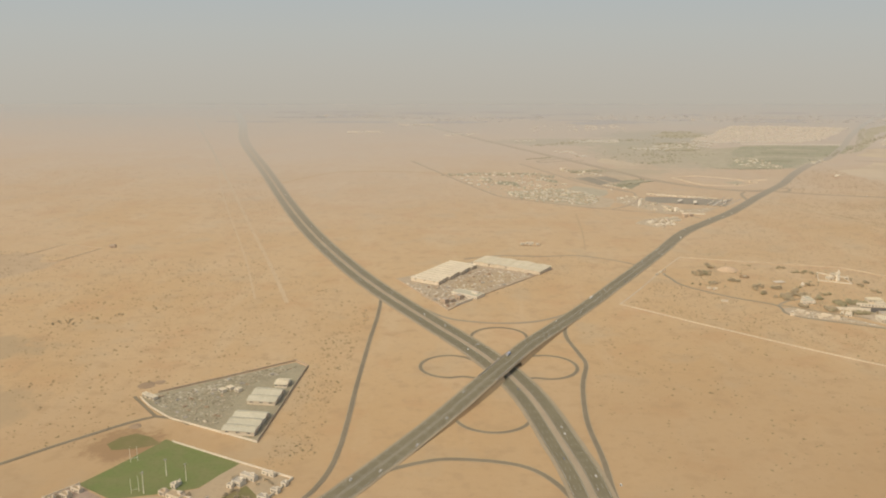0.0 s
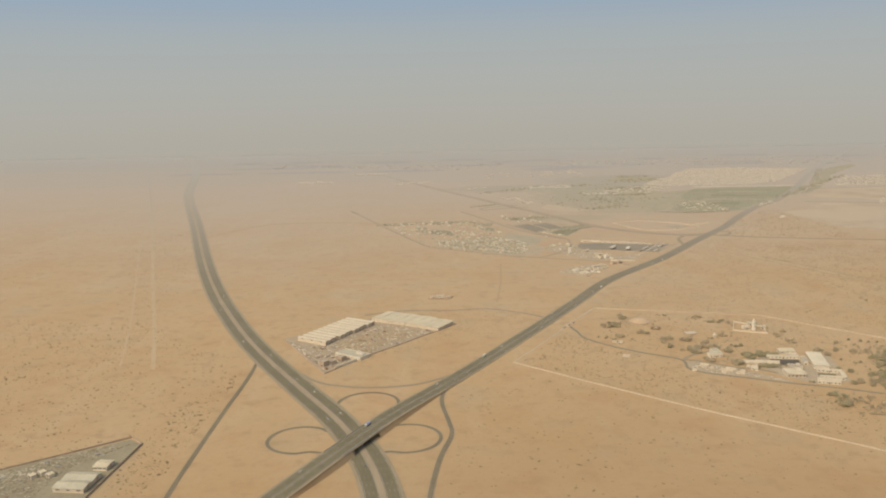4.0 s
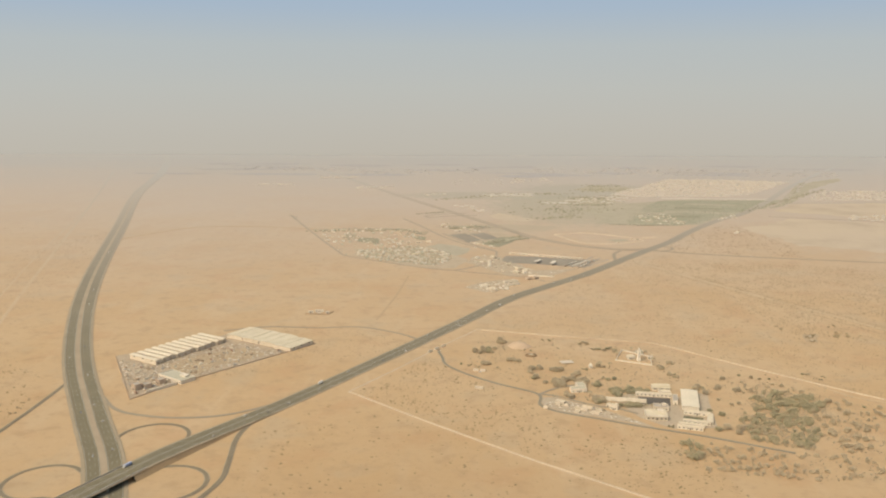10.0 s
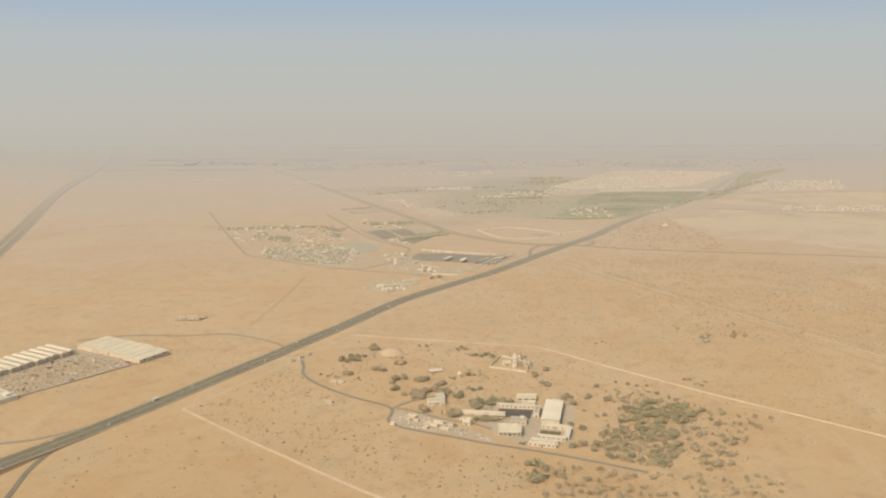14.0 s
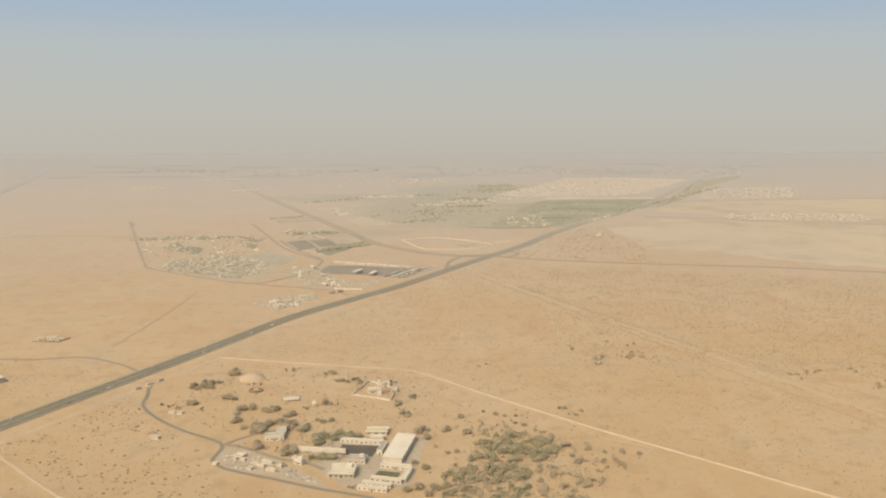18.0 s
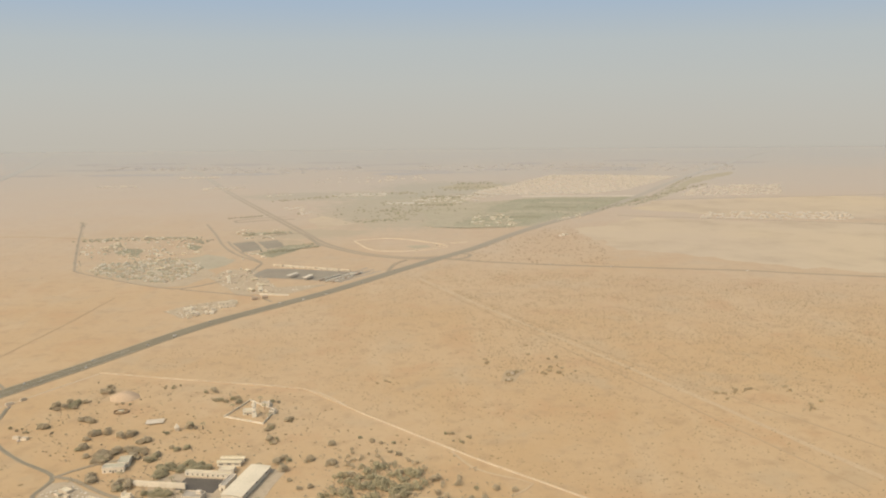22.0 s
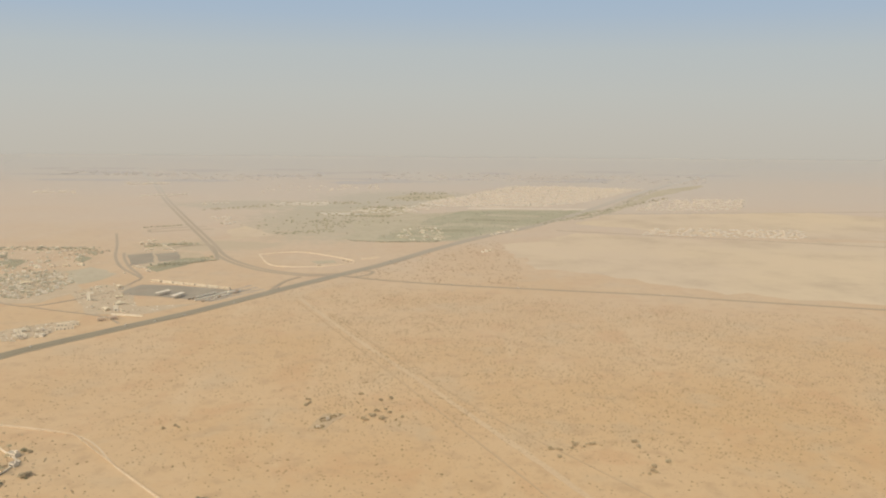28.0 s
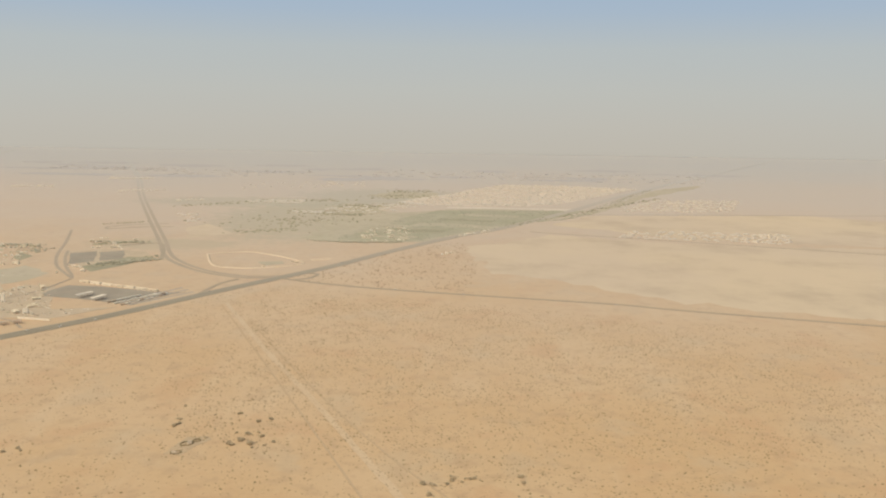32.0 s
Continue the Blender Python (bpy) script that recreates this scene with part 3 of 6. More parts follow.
slip_road("town_road", [(-321, 2113), (-257, 1953), (-207, 1818), (-160, 1721), (-116, 1660), (-84, 1619)], "curved pale road on a low bank", 4.4, CROSS_ROAD, step=20)
slip_road("town_road", [(-207, 1861), (-182, 1798), (-139, 1712), (-100, 1650), (-84, 1619)], "curved pale road on a low bank", 4.4, CROSS_ROAD, step=20)
slip_road("camp_road", [(-170, 1411), (-110, 1388), (-61, 1369), (-33, 1353), (-8, 1325)], "faint pale road to the highway", 2.6, CROSS_ROAD, step=14)
for off in (-6.2, 6.2):
    slip_road("cross_highway", [(-1180, 4500), (-700, 3440), (-452, 2842), (-262, 2410), (-71, 1985), (-20, 1865), (26, 1783), (105, 1697), (194, 1655), (262, 1672)], "pale asphalt highway crossing the plain", 7.0, CROSS_ROAD, step=24, off=off)
slip_road("east_road", [(250, 1650), (320, 1618), (440, 1583), (614, 1547), (777, 1515), (882, 1481), (1300, 1380), (2200, 1200)], "straight pale asphalt road running east", 6.0, PALE_ROAD, step=24)
slip_road("side_road", [(270, 1700), (300, 1690), (290, 1655), (262, 1640)], "short slip road at the far junction", 6.0, PALE_ROAD)
slip_road("side_road", [(180, 1640), (160, 1600), (150, 1520)], "short slip road at the far junction", 6.0, PALE_ROAD)
slip_road("field_road", [(-265, 2168), (-225, 2210), (-150, 2235)], "pale road round an empty plot", 6.0, PALE_ROAD, step=20)
slip_road("field_road", [(-265, 2168), (-251, 2140), (-190, 2175), (-120, 2190)], "pale road round an empty plot", 6.0, PALE_ROAD, step=20)
slip_road("field_road", [(-147, 1921), (-75, 1965), (-40, 1905), (-3, 1791)], "pale road round the dark plots", 7.0, PALE_ROAD, step=20)


def track(pts, width, label, mat=TRACK):
    line = spline(pts, 10)
    t = thing("sand_track", label, "track", kind="structure")
    part("wheel_ruts", ribbon(line, width, 0.25, 0.3, 0, None, width * 0.12), mat, t, "driven sand")


track([(-1764, 3589), (-1349, 2486), (-1062, 1705), (-888, 1227), (-775, 920), (-714, 745)], 6.0, "pale sand track running beside the highway")
track([(-1240, 2175), (-1025, 1525), (-842, 1010), (-760, 760)], 3.0, "faint sand track across the desert")
track([(206, 1480), (262, 1366), (319, 1252), (394, 1110), (496, 911), (600, 700)], 6.5, "wide pale sand track across the scrub")
track([(202, 1470), (290, 1286), (378, 1101), (475, 895), (560, 715)], 1.7, "thin brown wheel track across the scrub", RUT)
track([(262, 1390), (397, 1127), (485, 975), (542, 894), (640, 750)], 1.7, "thin brown wheel track across the scrub", RUT)
track([(247, 795), (264, 763), (286, 747), (309, 733), (290, 713)], 2.6, "pale sand track inside the estate wall")
track([(-253, 1359), (-262, 1200), (-277, 1051)], 2.6, "faint brown track across the plain", RUT)

track([(-947, 1715), (-910, 1800), (-836, 1919), (-735, 1945), (-636, 1940), (-520, 1905)], 3.0, "faint brown track over the plain", RUT)

sheet("pale_sand_flat", [(550, 1981), (578, 1829), (592, 1708), (632, 1729), (701, 1679), (842, 1560), (930, 1515), (1200, 1440), (1900, 1300), (2300, 2000), (1500, 2060), (1018, 2075), (731, 2180), (640, 2060)], PALE_FLAT, "pale bare flat of levelled sand", rough_edge=14.0)
sheet("blown_sand", [(-1210, 780), (-1120, 935), (-1190, 1010), (-1500, 960), (-1500, 800)], BLOWN, "pale bare patch of blown sand", rough_edge=12.0)
sheet("pale_sand_flat", [(760, 2330), (880, 2260), (1040, 2135), (1500, 2080), (2000, 2300), (1500, 2600), (1184, 2560), (880, 2520)], PALE_FLAT, "pale sandy building land", rough_edge=12.0)
sheet("pale_sand_flat", [(-88, 2179), (-57, 2248), (44, 2107), (-37, 2041)], PALE_FLAT, "pale levelled plot beside the road", rough_edge=4.0)

# ---- kinds of things ----
def warehouse(length, width, wall_h, rise, at, label, group="", wall=WHITE_WALL, roof=ROOF_PALE, doors=1, vent=True):
    """A gabled hall, ridge along its own x, corner at its origin."""
    w = thing("warehouse", label, "warehouse", at, group)
    part("wall", Geo().gable(0.2, 0.2, length - 0.2, width - 0.2, 0, wall_h, rise - 0.05), wall, w)
    r = part("roof", Geo().gable_roof(-0.4, -0.3, length + 0.4, width + 0.3, wall_h, rise, 0.22), roof, w, "pale ribbed metal roof")
    if vent:
        part("ridge_vent", Geo().box(2, width / 2 - 0.5, wall_h + rise, length - 2, width / 2 + 0.5, wall_h + rise + 0.6), roof, r)
    for i in range(doors):
        y = width * (i + 1) / (doors + 1)
        part("roller_door", Geo().box(length - 0.25, y - 1.7, 0, length - 0.05, y + 1.7, 3.4), TAN_WALL, w, "closed tan roller door")
    for k in range(3):
        x = length * (k + 0.5) / 3
        part("window", Geo().box(x - 1.6, 0.06, wall_h - 1.6, x + 1.6, 0.3, wall_h - 0.8), GLASS_DARK, w, "narrow high window")
    return w


def flat_house(sx, sy, h, at, label, wall=CREAM_WALL, roof=ROOF_GREY, group="", name="house", category="house", detail=True, hut=True):
    """A flat-roofed block with a parapet, centred on its origin."""
    b = thing(name, label, category, at, group)
    x, y = sx / 2, sy / 2
    w = part("wall", Geo().box(-x, -y, 0, x, y, h).ring(-x, -y, x, y, 0.3, h, h + 0.7), wall, b)
    part("roof", Geo().box(-x + 0.3, -y + 0.3, h, x - 0.3, y - 0.3, h + 0.12), roof, b, "flat roof behind a low parapet")
    if hut:
        part("stair_hut", Geo().box(x * 0.2, y * 0.1, h + 0.12, x * 0.7, y * 0.7, h + 2.2), wall, b)
    if detail:
        part("door", Geo().box(-0.6, -y - 0.06, 0, 0.6, -y + 0.1, 2.1), DARK_OPEN, b)
        n = max(2, int(sx / 4))
        for i in range(n):
            cx = -x + sx * (i + 0.5) / n
            if abs(cx) < 1.3:
                continue
            part("window", Geo().box(cx - 0.6, -y - 0.05, 1.1, cx + 0.6, -y + 0.1, 2.3), GLASS_DARK, w)
    return b


def clumps(g, rng, n, spread, zlo, zhi, size):
    """Uneven leaf clumps: small ragged eight-sided tufts."""
    for _ in range(n):
        a, r = rng.uniform(0, 2 * math.pi), math.sqrt(rng.random()) * spread
        z = rng.uniform(zlo, zhi)
        r *= math.sqrt(max(0.15, 1 - ((z - zlo) / (zhi - zlo + 1e-6) - 0.35) ** 2 * 1.6))
        c = Vector((r * math.cos(a), r * math.sin(a), z))
        s = size * rng.uniform(0.6, 1.35)
        q = Euler((rng.uniform(0, 3), rng.uniform(0, 3), rng.uniform(0, 3))).to_matrix()
        vs = [c + q @ (Vector(d) * s * rng.uniform(0.55, 1.2)) for d in ((1, 0, 0), (-1, 0, 0), (0, 1, 0), (0, -1, 0), (0, 0, 0.7), (0, 0, -0.7))]
        g.add(vs, [(0, 2, 4), (2, 1, 4), (1, 3, 4), (3, 0, 4), (2, 0, 5), (1, 2, 5), (3, 1, 5), (0, 3, 5)])
    return g


def tree(rng, height, spread, leaf, label, name="tree"):
    t = thing(name, label, name)
    trunk = Geo().tube(0, 0, 0, height * 0.42, 0.22, 0.13, 6, (rng.uniform(-.3, .3), rng.uniform(-.3, .3)))
    for k in range(4):
        a = k * 1.57 + rng.uniform(-.5, .5)
        trunk.bar((0, 0, height * 0.36), (spread * 0.55 * math.cos(a), spread * 0.55 * math.sin(a), height * 0.68), 0.14)
    part("trunk", trunk, BARK, t)
    part("crown", clumps(Geo(), rng, 120, spread, height * 0.16, height * 0.95, spread * 0.19), leaf, t)
    return t


def car(paint, label, group="vehicles on the roads"):
    c = thing("car", label, "car", None, group)
    part("body", Geo().add([(-2.3, -.9, .35), (2.3, -.9, .35), (2.3, .9, .35), (-2.3, .9, .35), (-2.3, -.88, .95), (2.2, -.85, .85), (2.2, .85, .85), (-2.3, .88, .95)],
                           [(3, 2, 1, 0), (4, 5, 6, 7), (0, 1, 5, 4), (1, 2, 6, 5), (2, 3, 7, 6), (3, 0, 4, 7)]), paint, c)
    part("cabin", Geo().add([(-2.0, -.82, .93), (1.1, -.82, .9), (1.1, .82, .9), (-2.0, .82, .93), (-1.7, -.66, 1.55), (.4, -.66, 1.55), (.4, .66, 1.55), (-1.7, .66, 1.55)],
                            [(4, 5, 6, 7), (0, 1, 5, 4), (1, 2, 6, 5), (2, 3, 7, 6), (3, 0, 4, 7)]), GLASS_DARK, c, "dark glazed cabin")
    part("roof_panel", Geo().box(-1.72, -.67, 1.55, .42, .67, 1.6), paint, c)
    for x in (-1.4, 1.4):
        for y in (-.85, .85):
            part("wheel", Geo().bar((x, y - .12, .33), (x, y + .12, .33), .64), RUBBER, c)
    return c


def truck(cargo, label, length=9.0, group="vehicles on the roads"):
    c = thing("truck", label, "truck", None, group)
    part("trailer", Geo().box(-length / 2, -1.25, 1.1, length / 2 - 2.6, 1.25, 3.7), cargo, c)
    part("chassis", Geo().box(-length / 2, -.5, .7, length / 2 - .3, .5, 1.1), RUBBER, c)
    cab = part("cab", Geo().box(length / 2 - 2.3, -1.2, .7, length / 2, 1.2, 3.1), CAR_WHITE, c)
    part("windscreen", Geo().box(length / 2 - .05, -1.05, 1.9, length / 2 + .04, 1.05, 2.8), GLASS_DARK, cab)
    for x in (-length / 2 + 1.0, -length / 2 + 2.3, length / 2 - 1.2):
        for y in (-1.05, 1.05):
            part("wheel", Geo().bar((x, y - .15, .5), (x, y + .15, .5), .95), RUBBER, c)
    return c


def boundary_wall(pts, h, w, mat, label, bay=26.0, name="boundary_wall", posts=True):
    b = thing(name, label, "wall", kind="structure")
    for (x0, y0), (x1, y1) in zip(pts, pts[1:]):
        a, c = Vector((x0, y0)), Vector((x1, y1))
        n = max(1, int((c - a).length / bay))
        for i in range(n):
            p, q = a + (c - a) * (i / n), a + (c - a) * ((i + 1) / n)
            part("wall_panel", Geo().bar((*p, h / 2), (*q, h / 2), w, h), mat, b)
            if posts:
                part("pillar", Geo().box(p.x - w * .8, p.y - w * .8, 0, p.x + w * .8, p.y + w * .8, h + 0.3), mat, b)
    return b


def berm(pts, w, h, mat, label, step=9.0, closed=False):
    """A low bank of pushed-up sand."""
    line = spline(pts + pts[:1] if closed else pts, step)
    g, nn = Geo(), normals(line)
    rows, fs = [], []
    for p, n in zip(line, nn):
        k = random.uniform(0.75, 1.2)
        for o, z in ((-w / 2, 0), (-w * .18, h * k), (w * .18, h * k * random.uniform(.8, 1.1)), (w / 2, 0)):
            q = p + n * (o * random.uniform(.9, 1.15))
            rows.append((q.x, q.y, z))
    for i in range(len(line) - 1):
        for j in range(3):
            a = 4 * i + j
            fs.append((a, a + 1, a + 5, a + 4)[::-1])
    g.add(rows, fs)
    ob = new("sand_berm", g.mesh("sand_berm", mat))
    return tagged(ob, label, "sand bank", kind="structure")


# ---- warehouse yard by the junction ----
rng = random.Random(3)
sheet("warehouse_yard", [(-579, 866), (-500, 719), (-462, 778), (-342, 928), (-447, 991)], YARD, "pale packed-earth yard of the warehouses", rough_edge=2.0)
sheet("worn_yard", [(-500, 835), (-470, 800), (-440, 835), (-400, 880), (-430, 905), (-470, 880)], TRODDEN, "reddish brown trodden part of the warehouse yard", rough_edge=5.0)
sheet("worn_yard", [(-560, 848), (-535, 800), (-515, 805), (-530, 840)], TOWN_GROUND, "pale dusty corner of the warehouse yard", rough_edge=4.0)
U, V = -30.0, 60.0
ux, vx = Vector((math.cos(radians(U)), math.sin(radians(U)))), Vector((math.cos(radians(V)), math.sin(radians(V))))
o = Vector((-557, 857))
for i in range(11):
    p = o + vx * (10.6 * i)
    hall = warehouse(48 - (i % 3) * 1.2, 6.9, 5.4, 0.8, place(p.x, p.y, U), "long narrow white gabled warehouse in a tight row", "row of gabled warehouses", CREAM_WALL, ROOF_BRIGHT, 1, vent=False)
    if i < 10:
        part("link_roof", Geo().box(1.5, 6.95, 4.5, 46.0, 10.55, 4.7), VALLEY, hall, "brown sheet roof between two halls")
        part("link_wall", Geo().box(45.7, 6.95, 0, 46.0, 10.55, 4.5), CREAM_WALL, hall, "tan block wall between two halls")
o = Vector((-466, 953))
for i in range(4):
    p = o + ux * (29.2 * i + 28) - vx * (3.0 if i == 3 else 0)
    warehouse(43, 28.0, 4.6, 1.0, place(p.x, p.y, U + 90), "broad cream warehouse with a low-pitched roof", "broad warehouses", CREAM_WALL, ROOF_PALE, 2)

flat_house(42, 19, 3.8, place(-474, 787, -35), "low flat workshop with a pale greenish roof", WHITE_WALL, TARP, name="workshop", category="workshop")
boundary_wall([(-579, 866), (-500, 719), (-462, 778), (-342, 928), (-380, 955)], 1.3, 0.3, TAN_WALL, "dusty block wall round the warehouse yard")
boundary_wall([(-490, 737), (-467, 767)], 3.2, 1.2, WHITE_WALL, "bright white wall section beside the yard", posts=False)


def container(mat, label):
    c = thing("shipping_container", label, "container", None, "stored goods in the yards")
    part("box", Geo().box(-3, -1.2, 0, 3, 1.2, 2.6), mat, c)
    part("door", Geo().box(3.0, -1.1, 0.1, 3.06, 1.1, 2.5), STEEL, c)
    return c


def stack(mat, label, rng):
    c = thing("pallet", label, "pallet", None, "stored goods in the yards")
    for k in range(3):
        x = -3 + 2.2 * k
        part("load", Geo().box(x, -1.6, 0, x + 1.9, 1.6, rng.uniform(0.9, 2.3)), mat, c)
    return c


def heap(mat, label, r, h, rng):
    g, n = Geo(), 11
    vs = []
    for k, (rr, z) in enumerate(((1.0, 0.0), (0.72, 0.45), (0.34, 0.88))):
        vs += [(r * rr * math.cos(6.283 * i / n) * rng.uniform(.85, 1.12), r * rr * math.sin(6.283 * i / n) * rng.uniform(.85, 1.12), h * z * rng.uniform(.9, 1.1) if z else 0.0) for i in range(n)]
    vs.append((0, 0, h))
    fs = [(k * n + i, k * n + (i + 1) % n, (k + 1) * n + (i + 1) % n, (k + 1) * n + i) for k in range(2) for i in range(n)] + [(2 * n + i, 2 * n + (i + 1) % n, 3 * n) for i in range(n)]
    ob = new("spoil_mound", g.add(vs, fs).mesh("spoil_mound", mat, True))
    return tagged(ob, label, "mound")


goods = [container(RUST, "rusty brown shipping container on the yard"), container(CREAM_WALL, "pale dusty shipping container on the yard"),
         stack(TIMBER, "stacked brown building timber on the yard", rng), stack(CONCRETE, "stacked grey concrete blocks on the yard", rng), stack(WHITE_WALL, "stacked pale building panels on the yard", rng),
         heap(SOIL, "low brown heap of spoil", 3.2, 1.5, rng), heap(CONCRETE, "pale heap of building rubble", 2.6, 1.2, rng)]
pools = ([(-570, 855), (-500, 728), (-470, 770), (-520, 830)], [(-520, 835), (-470, 780), (-430, 830), (-365, 905), (-385, 912), (-450, 930)])
for poly, n in zip(pools, (34, 48)):
    for x, y in scatter(poly, n, rng):
        copy_thing(rng.choice(goods + goods[2:5]), place(x, y, rng.choice((U, U, V, V, rng.uniform(0, 180))), 0.05) @ Matrix.Scale(rng.uniform(0.45, 0.95), 4))
for k, (x, y) in enumerate(((-497, 757), (-486, 770), (-505, 750))):
    flat_house(9, 8, 4.5 + k, place(x, y, -42), "small tan block shed in the warehouse yard", TAN_WALL, ROOF_GREY, name="shed", category="shed", hut=False)

# ---- triangular yard with sheds ----
TRI = [(-790, 439), (-772, 418), (-746, 395), (-724, 385), (-656, 351), (-645, 522), (-659, 537), (-702, 506), (-777, 451)]
sheet("gravel_yard", TRI, GREY_YARD, "grey gravel yard full of old stock", rough_edge=1.5)
for k in range(3):
    warehouse(30, 13.4, 3.8, 1.9, place(-690 + 1.2 * k, 366 + 13.8 * k, -7), "grey-white shed with a ribbed roof", "sheds of the fenced yard", CREAM_WALL, ROOF_SHEET)
for k in range(2):
    warehouse(28, 15.4, 3.8, 1.9, place(-684 + 1.0 * k, 428 + 15.8 * k, -6), "grey-white shed with a ribbed roof", "sheds of the fenced yard", CREAM_WALL, ROOF_SHEET)
warehouse(13, 15, 3.6, 1.5, place(-667, 468, -5), "small white shed beside the yard wall", "", WHITE_WALL, ROOF_PALE)
boundary_wall([(-777, 452), (-702, 507), (-660, 539), (-644, 524), (-655, 351)], 2.0, 0.35, TAN_WALL, "tan block wall round the triangular yard")
boundary_wall([(-655, 351), (-724, 384), (-746, 395), (-772, 418), (-790, 439)], 2.0, 0.35, WHITE_WALL, "white wall along the triangular yard")
for x, y in scatter([(-780, 436), (-745, 402), (-700, 382), (-697, 470), (-672, 500), (-655, 525), (-705, 497)], 34, rng):
    copy_thing(rng.choice((goods[1], goods[3], goods[3], goods[2], goods[6], goods[5])), place(x, y, rng.uniform(0, 180), 0.05) @ Matrix.Scale(rng.uniform(0.45, 0.9), 4))
for x, y in ((-786, 443), (-781, 440), (-776, 437), (-715, 456), (-709, 462), (-700, 458)):
    flat_house(7, 5, 3, place(x, y, -40), "small white hut at the yard", WHITE_WALL, ROOF_PALE, name="hut", category="hut", hut=False)

# ---- sports ground ----
sheet("sports_field", [(-775, 278), (-735, 354), (-660, 316), (-681, 275), (-704, 267), (-742, 258)], TURF, "green watered turf of a playing field", rough_edge=1.2)
sheet("worn_pitch", [(-783, 344), (-776, 358), (-766, 363), (-750, 357), (-738, 346), (-756, 336), (-772, 335)], DRY_TURF, "dry patchy grass pitch", rough_edge=2.0)
sheet("paved_court", [(-681, 275), (-660, 316), (-611, 290), (-640, 225), (-690, 218), (-760, 218), (-764, 240), (-741, 256), (-704, 266)], TRODDEN, "pale brown ground round the club buildings", rough_edge=1.0)
sheet("practice_field", [(-741, 222), (-739, 242), (-730, 251), (-715, 255), (-692, 249), (-665, 237), (-652, 222), (-690, 219)], TURF, "green watered turf of a second playing field", rough_edge=1.0)
sheet("lawn", [(-662, 262), (-646, 281), (-630, 262), (-650, 246)], DRY_TURF, "small dark planted court by the club houses", rough_edge=1.0)
sheet("stable_yard", [(-792, 258), (-775, 277), (-744, 257), (-741, 244), (-764, 240)], PINK_PAVING, "reddish paved yard beside the playing field", rough_edge=1.0)


def goal_posts(x, y, turn):
    gp = thing("rugby_goal", "tall white H-shaped rugby goal", "goal", place(x, y, turn), "goals on the field")
    for s in (-2.8, 2.8):
        part("post", Geo().tube(s, 0, 0, 13, 0.16, 0.10, 8), BRIGHT_WHITE, gp)
    part("crossbar", Geo().bar((-2.8, 0, 3), (2.8, 0, 3), 0.14), CAR_WHITE, gp)


def floodlight(x, y, turn, h):
    f = thing("floodlight_mast", "tall grey floodlight mast beside the field", "floodlight", place(x, y, turn), "floodlights of the field")
    part("mast", Geo().tube(0, 0, 0, h, 0.3, 0.2, 8), BRIGHT_WHITE, f)
    head = part("lamp_frame", Geo().box(-1.0, -.15, h, 1.0, .15, h + 1.0), STEEL, f)
    for k in range(6):
        part("lamp", Geo().box(-.9 + .65 * (k % 3), -.3, h + .08 + .46 * (k // 3), -.4 + .65 * (k % 3), -.16, h + .46 + .46 * (k // 3)), RAIL, head)


goal_posts(-747, 316, 30)
goal_posts(-727, 268, 30)
for x, y, h in ((-712, 293, 14), (-694, 286, 14), (-720, 267, 17), (-661, 236, 16), (-744, 231, 15)):
    floodlight(x, y, 30, h)
boundary_wall([(-727, 350), (-662, 317), (-612, 292)], 1.6, 0.5, WHITE_WALL, "white wall beside the sports field", 12)
boundary_wall([(-612, 292), (-640, 225)], 1.6, 0.5, WHITE_WALL, "white wall of the club grounds", 7)
boundary_wall([(-775, 279), (-793, 258), (-764, 238), (-742, 231)], 1.4, 0.5, CREAM_WALL, "cream wall round the yard beside the playing field", 8)
for x, y, sx, sy, h in ((-700, 277, 5, 4, 3), (-698, 281, 3, 3, 2.5), (-646, 291, 14, 5, 3.5), (-632, 297, 12, 3, 2.6), (-652, 283, 9, 7, 3.5), (-657, 278, 5, 4, 2.5), (-628, 262, 8, 5, 2.6), (-621, 272, 7, 4, 2.6), (-616, 282, 5, 4, 2.6)):
    flat_house(sx, sy, h, place(x, y, -27), "white flat-roofed club building", WHITE_WALL, ROOF_GREY, "club buildings", name="club_building", category="building")
for x, y, sx, sy, h in ((-694, 262, 14, 7, 3.2), (-684, 255, 12, 6, 3.0), (-705, 267, 6, 5, 2.6), (-777, 261, 9, 5, 2.8), (-772, 269, 10, 4, 2.8), (-760, 247, 8, 5, 2.6), (-752, 241, 6, 4, 2.6), (-785, 256, 5, 4, 2.4), (-746, 250, 5, 4, 2.4)):
    flat_house(sx, sy, h, place(x, y, -27), "cream flat-roofed club house beside the turf", CREAM_WALL, TRODDEN, "club houses", name="club_building", category="building")

# ---- walled estate ----
FENCE = [(-192, 897), (-133, 1006), (-33, 981), (99, 949), (169, 876), (267, 779), (322, 730), (420, 642), (520, 560)]
boundary_wall(FENCE[1:], 1.4, 0.4, BERM, "long pale wall round the estate", 30, posts=False)
berm(FENCE[1:], 1.5, 0.4, BERM, "pale bank of sand along the estate wall")
boundary_wall([(-272, 752), (-191, 677), (-87, 587), (-11, 528), (120, 425)], 1.2, 0.4, BERM, "long pale wall across the desert", 30, posts=False)
berm([(-274, 752), (-191, 676), (-87, 586), (-11, 527), (120, 424)], 1.3, 0.3, BERM, "pale bank of sand along the long wall")
berm([(-134, 1003), (-165, 950), (-192, 900), (-232, 825), (-274, 752)], 2.0, 0.4, BERM, "pale bank of sand beside the highway")
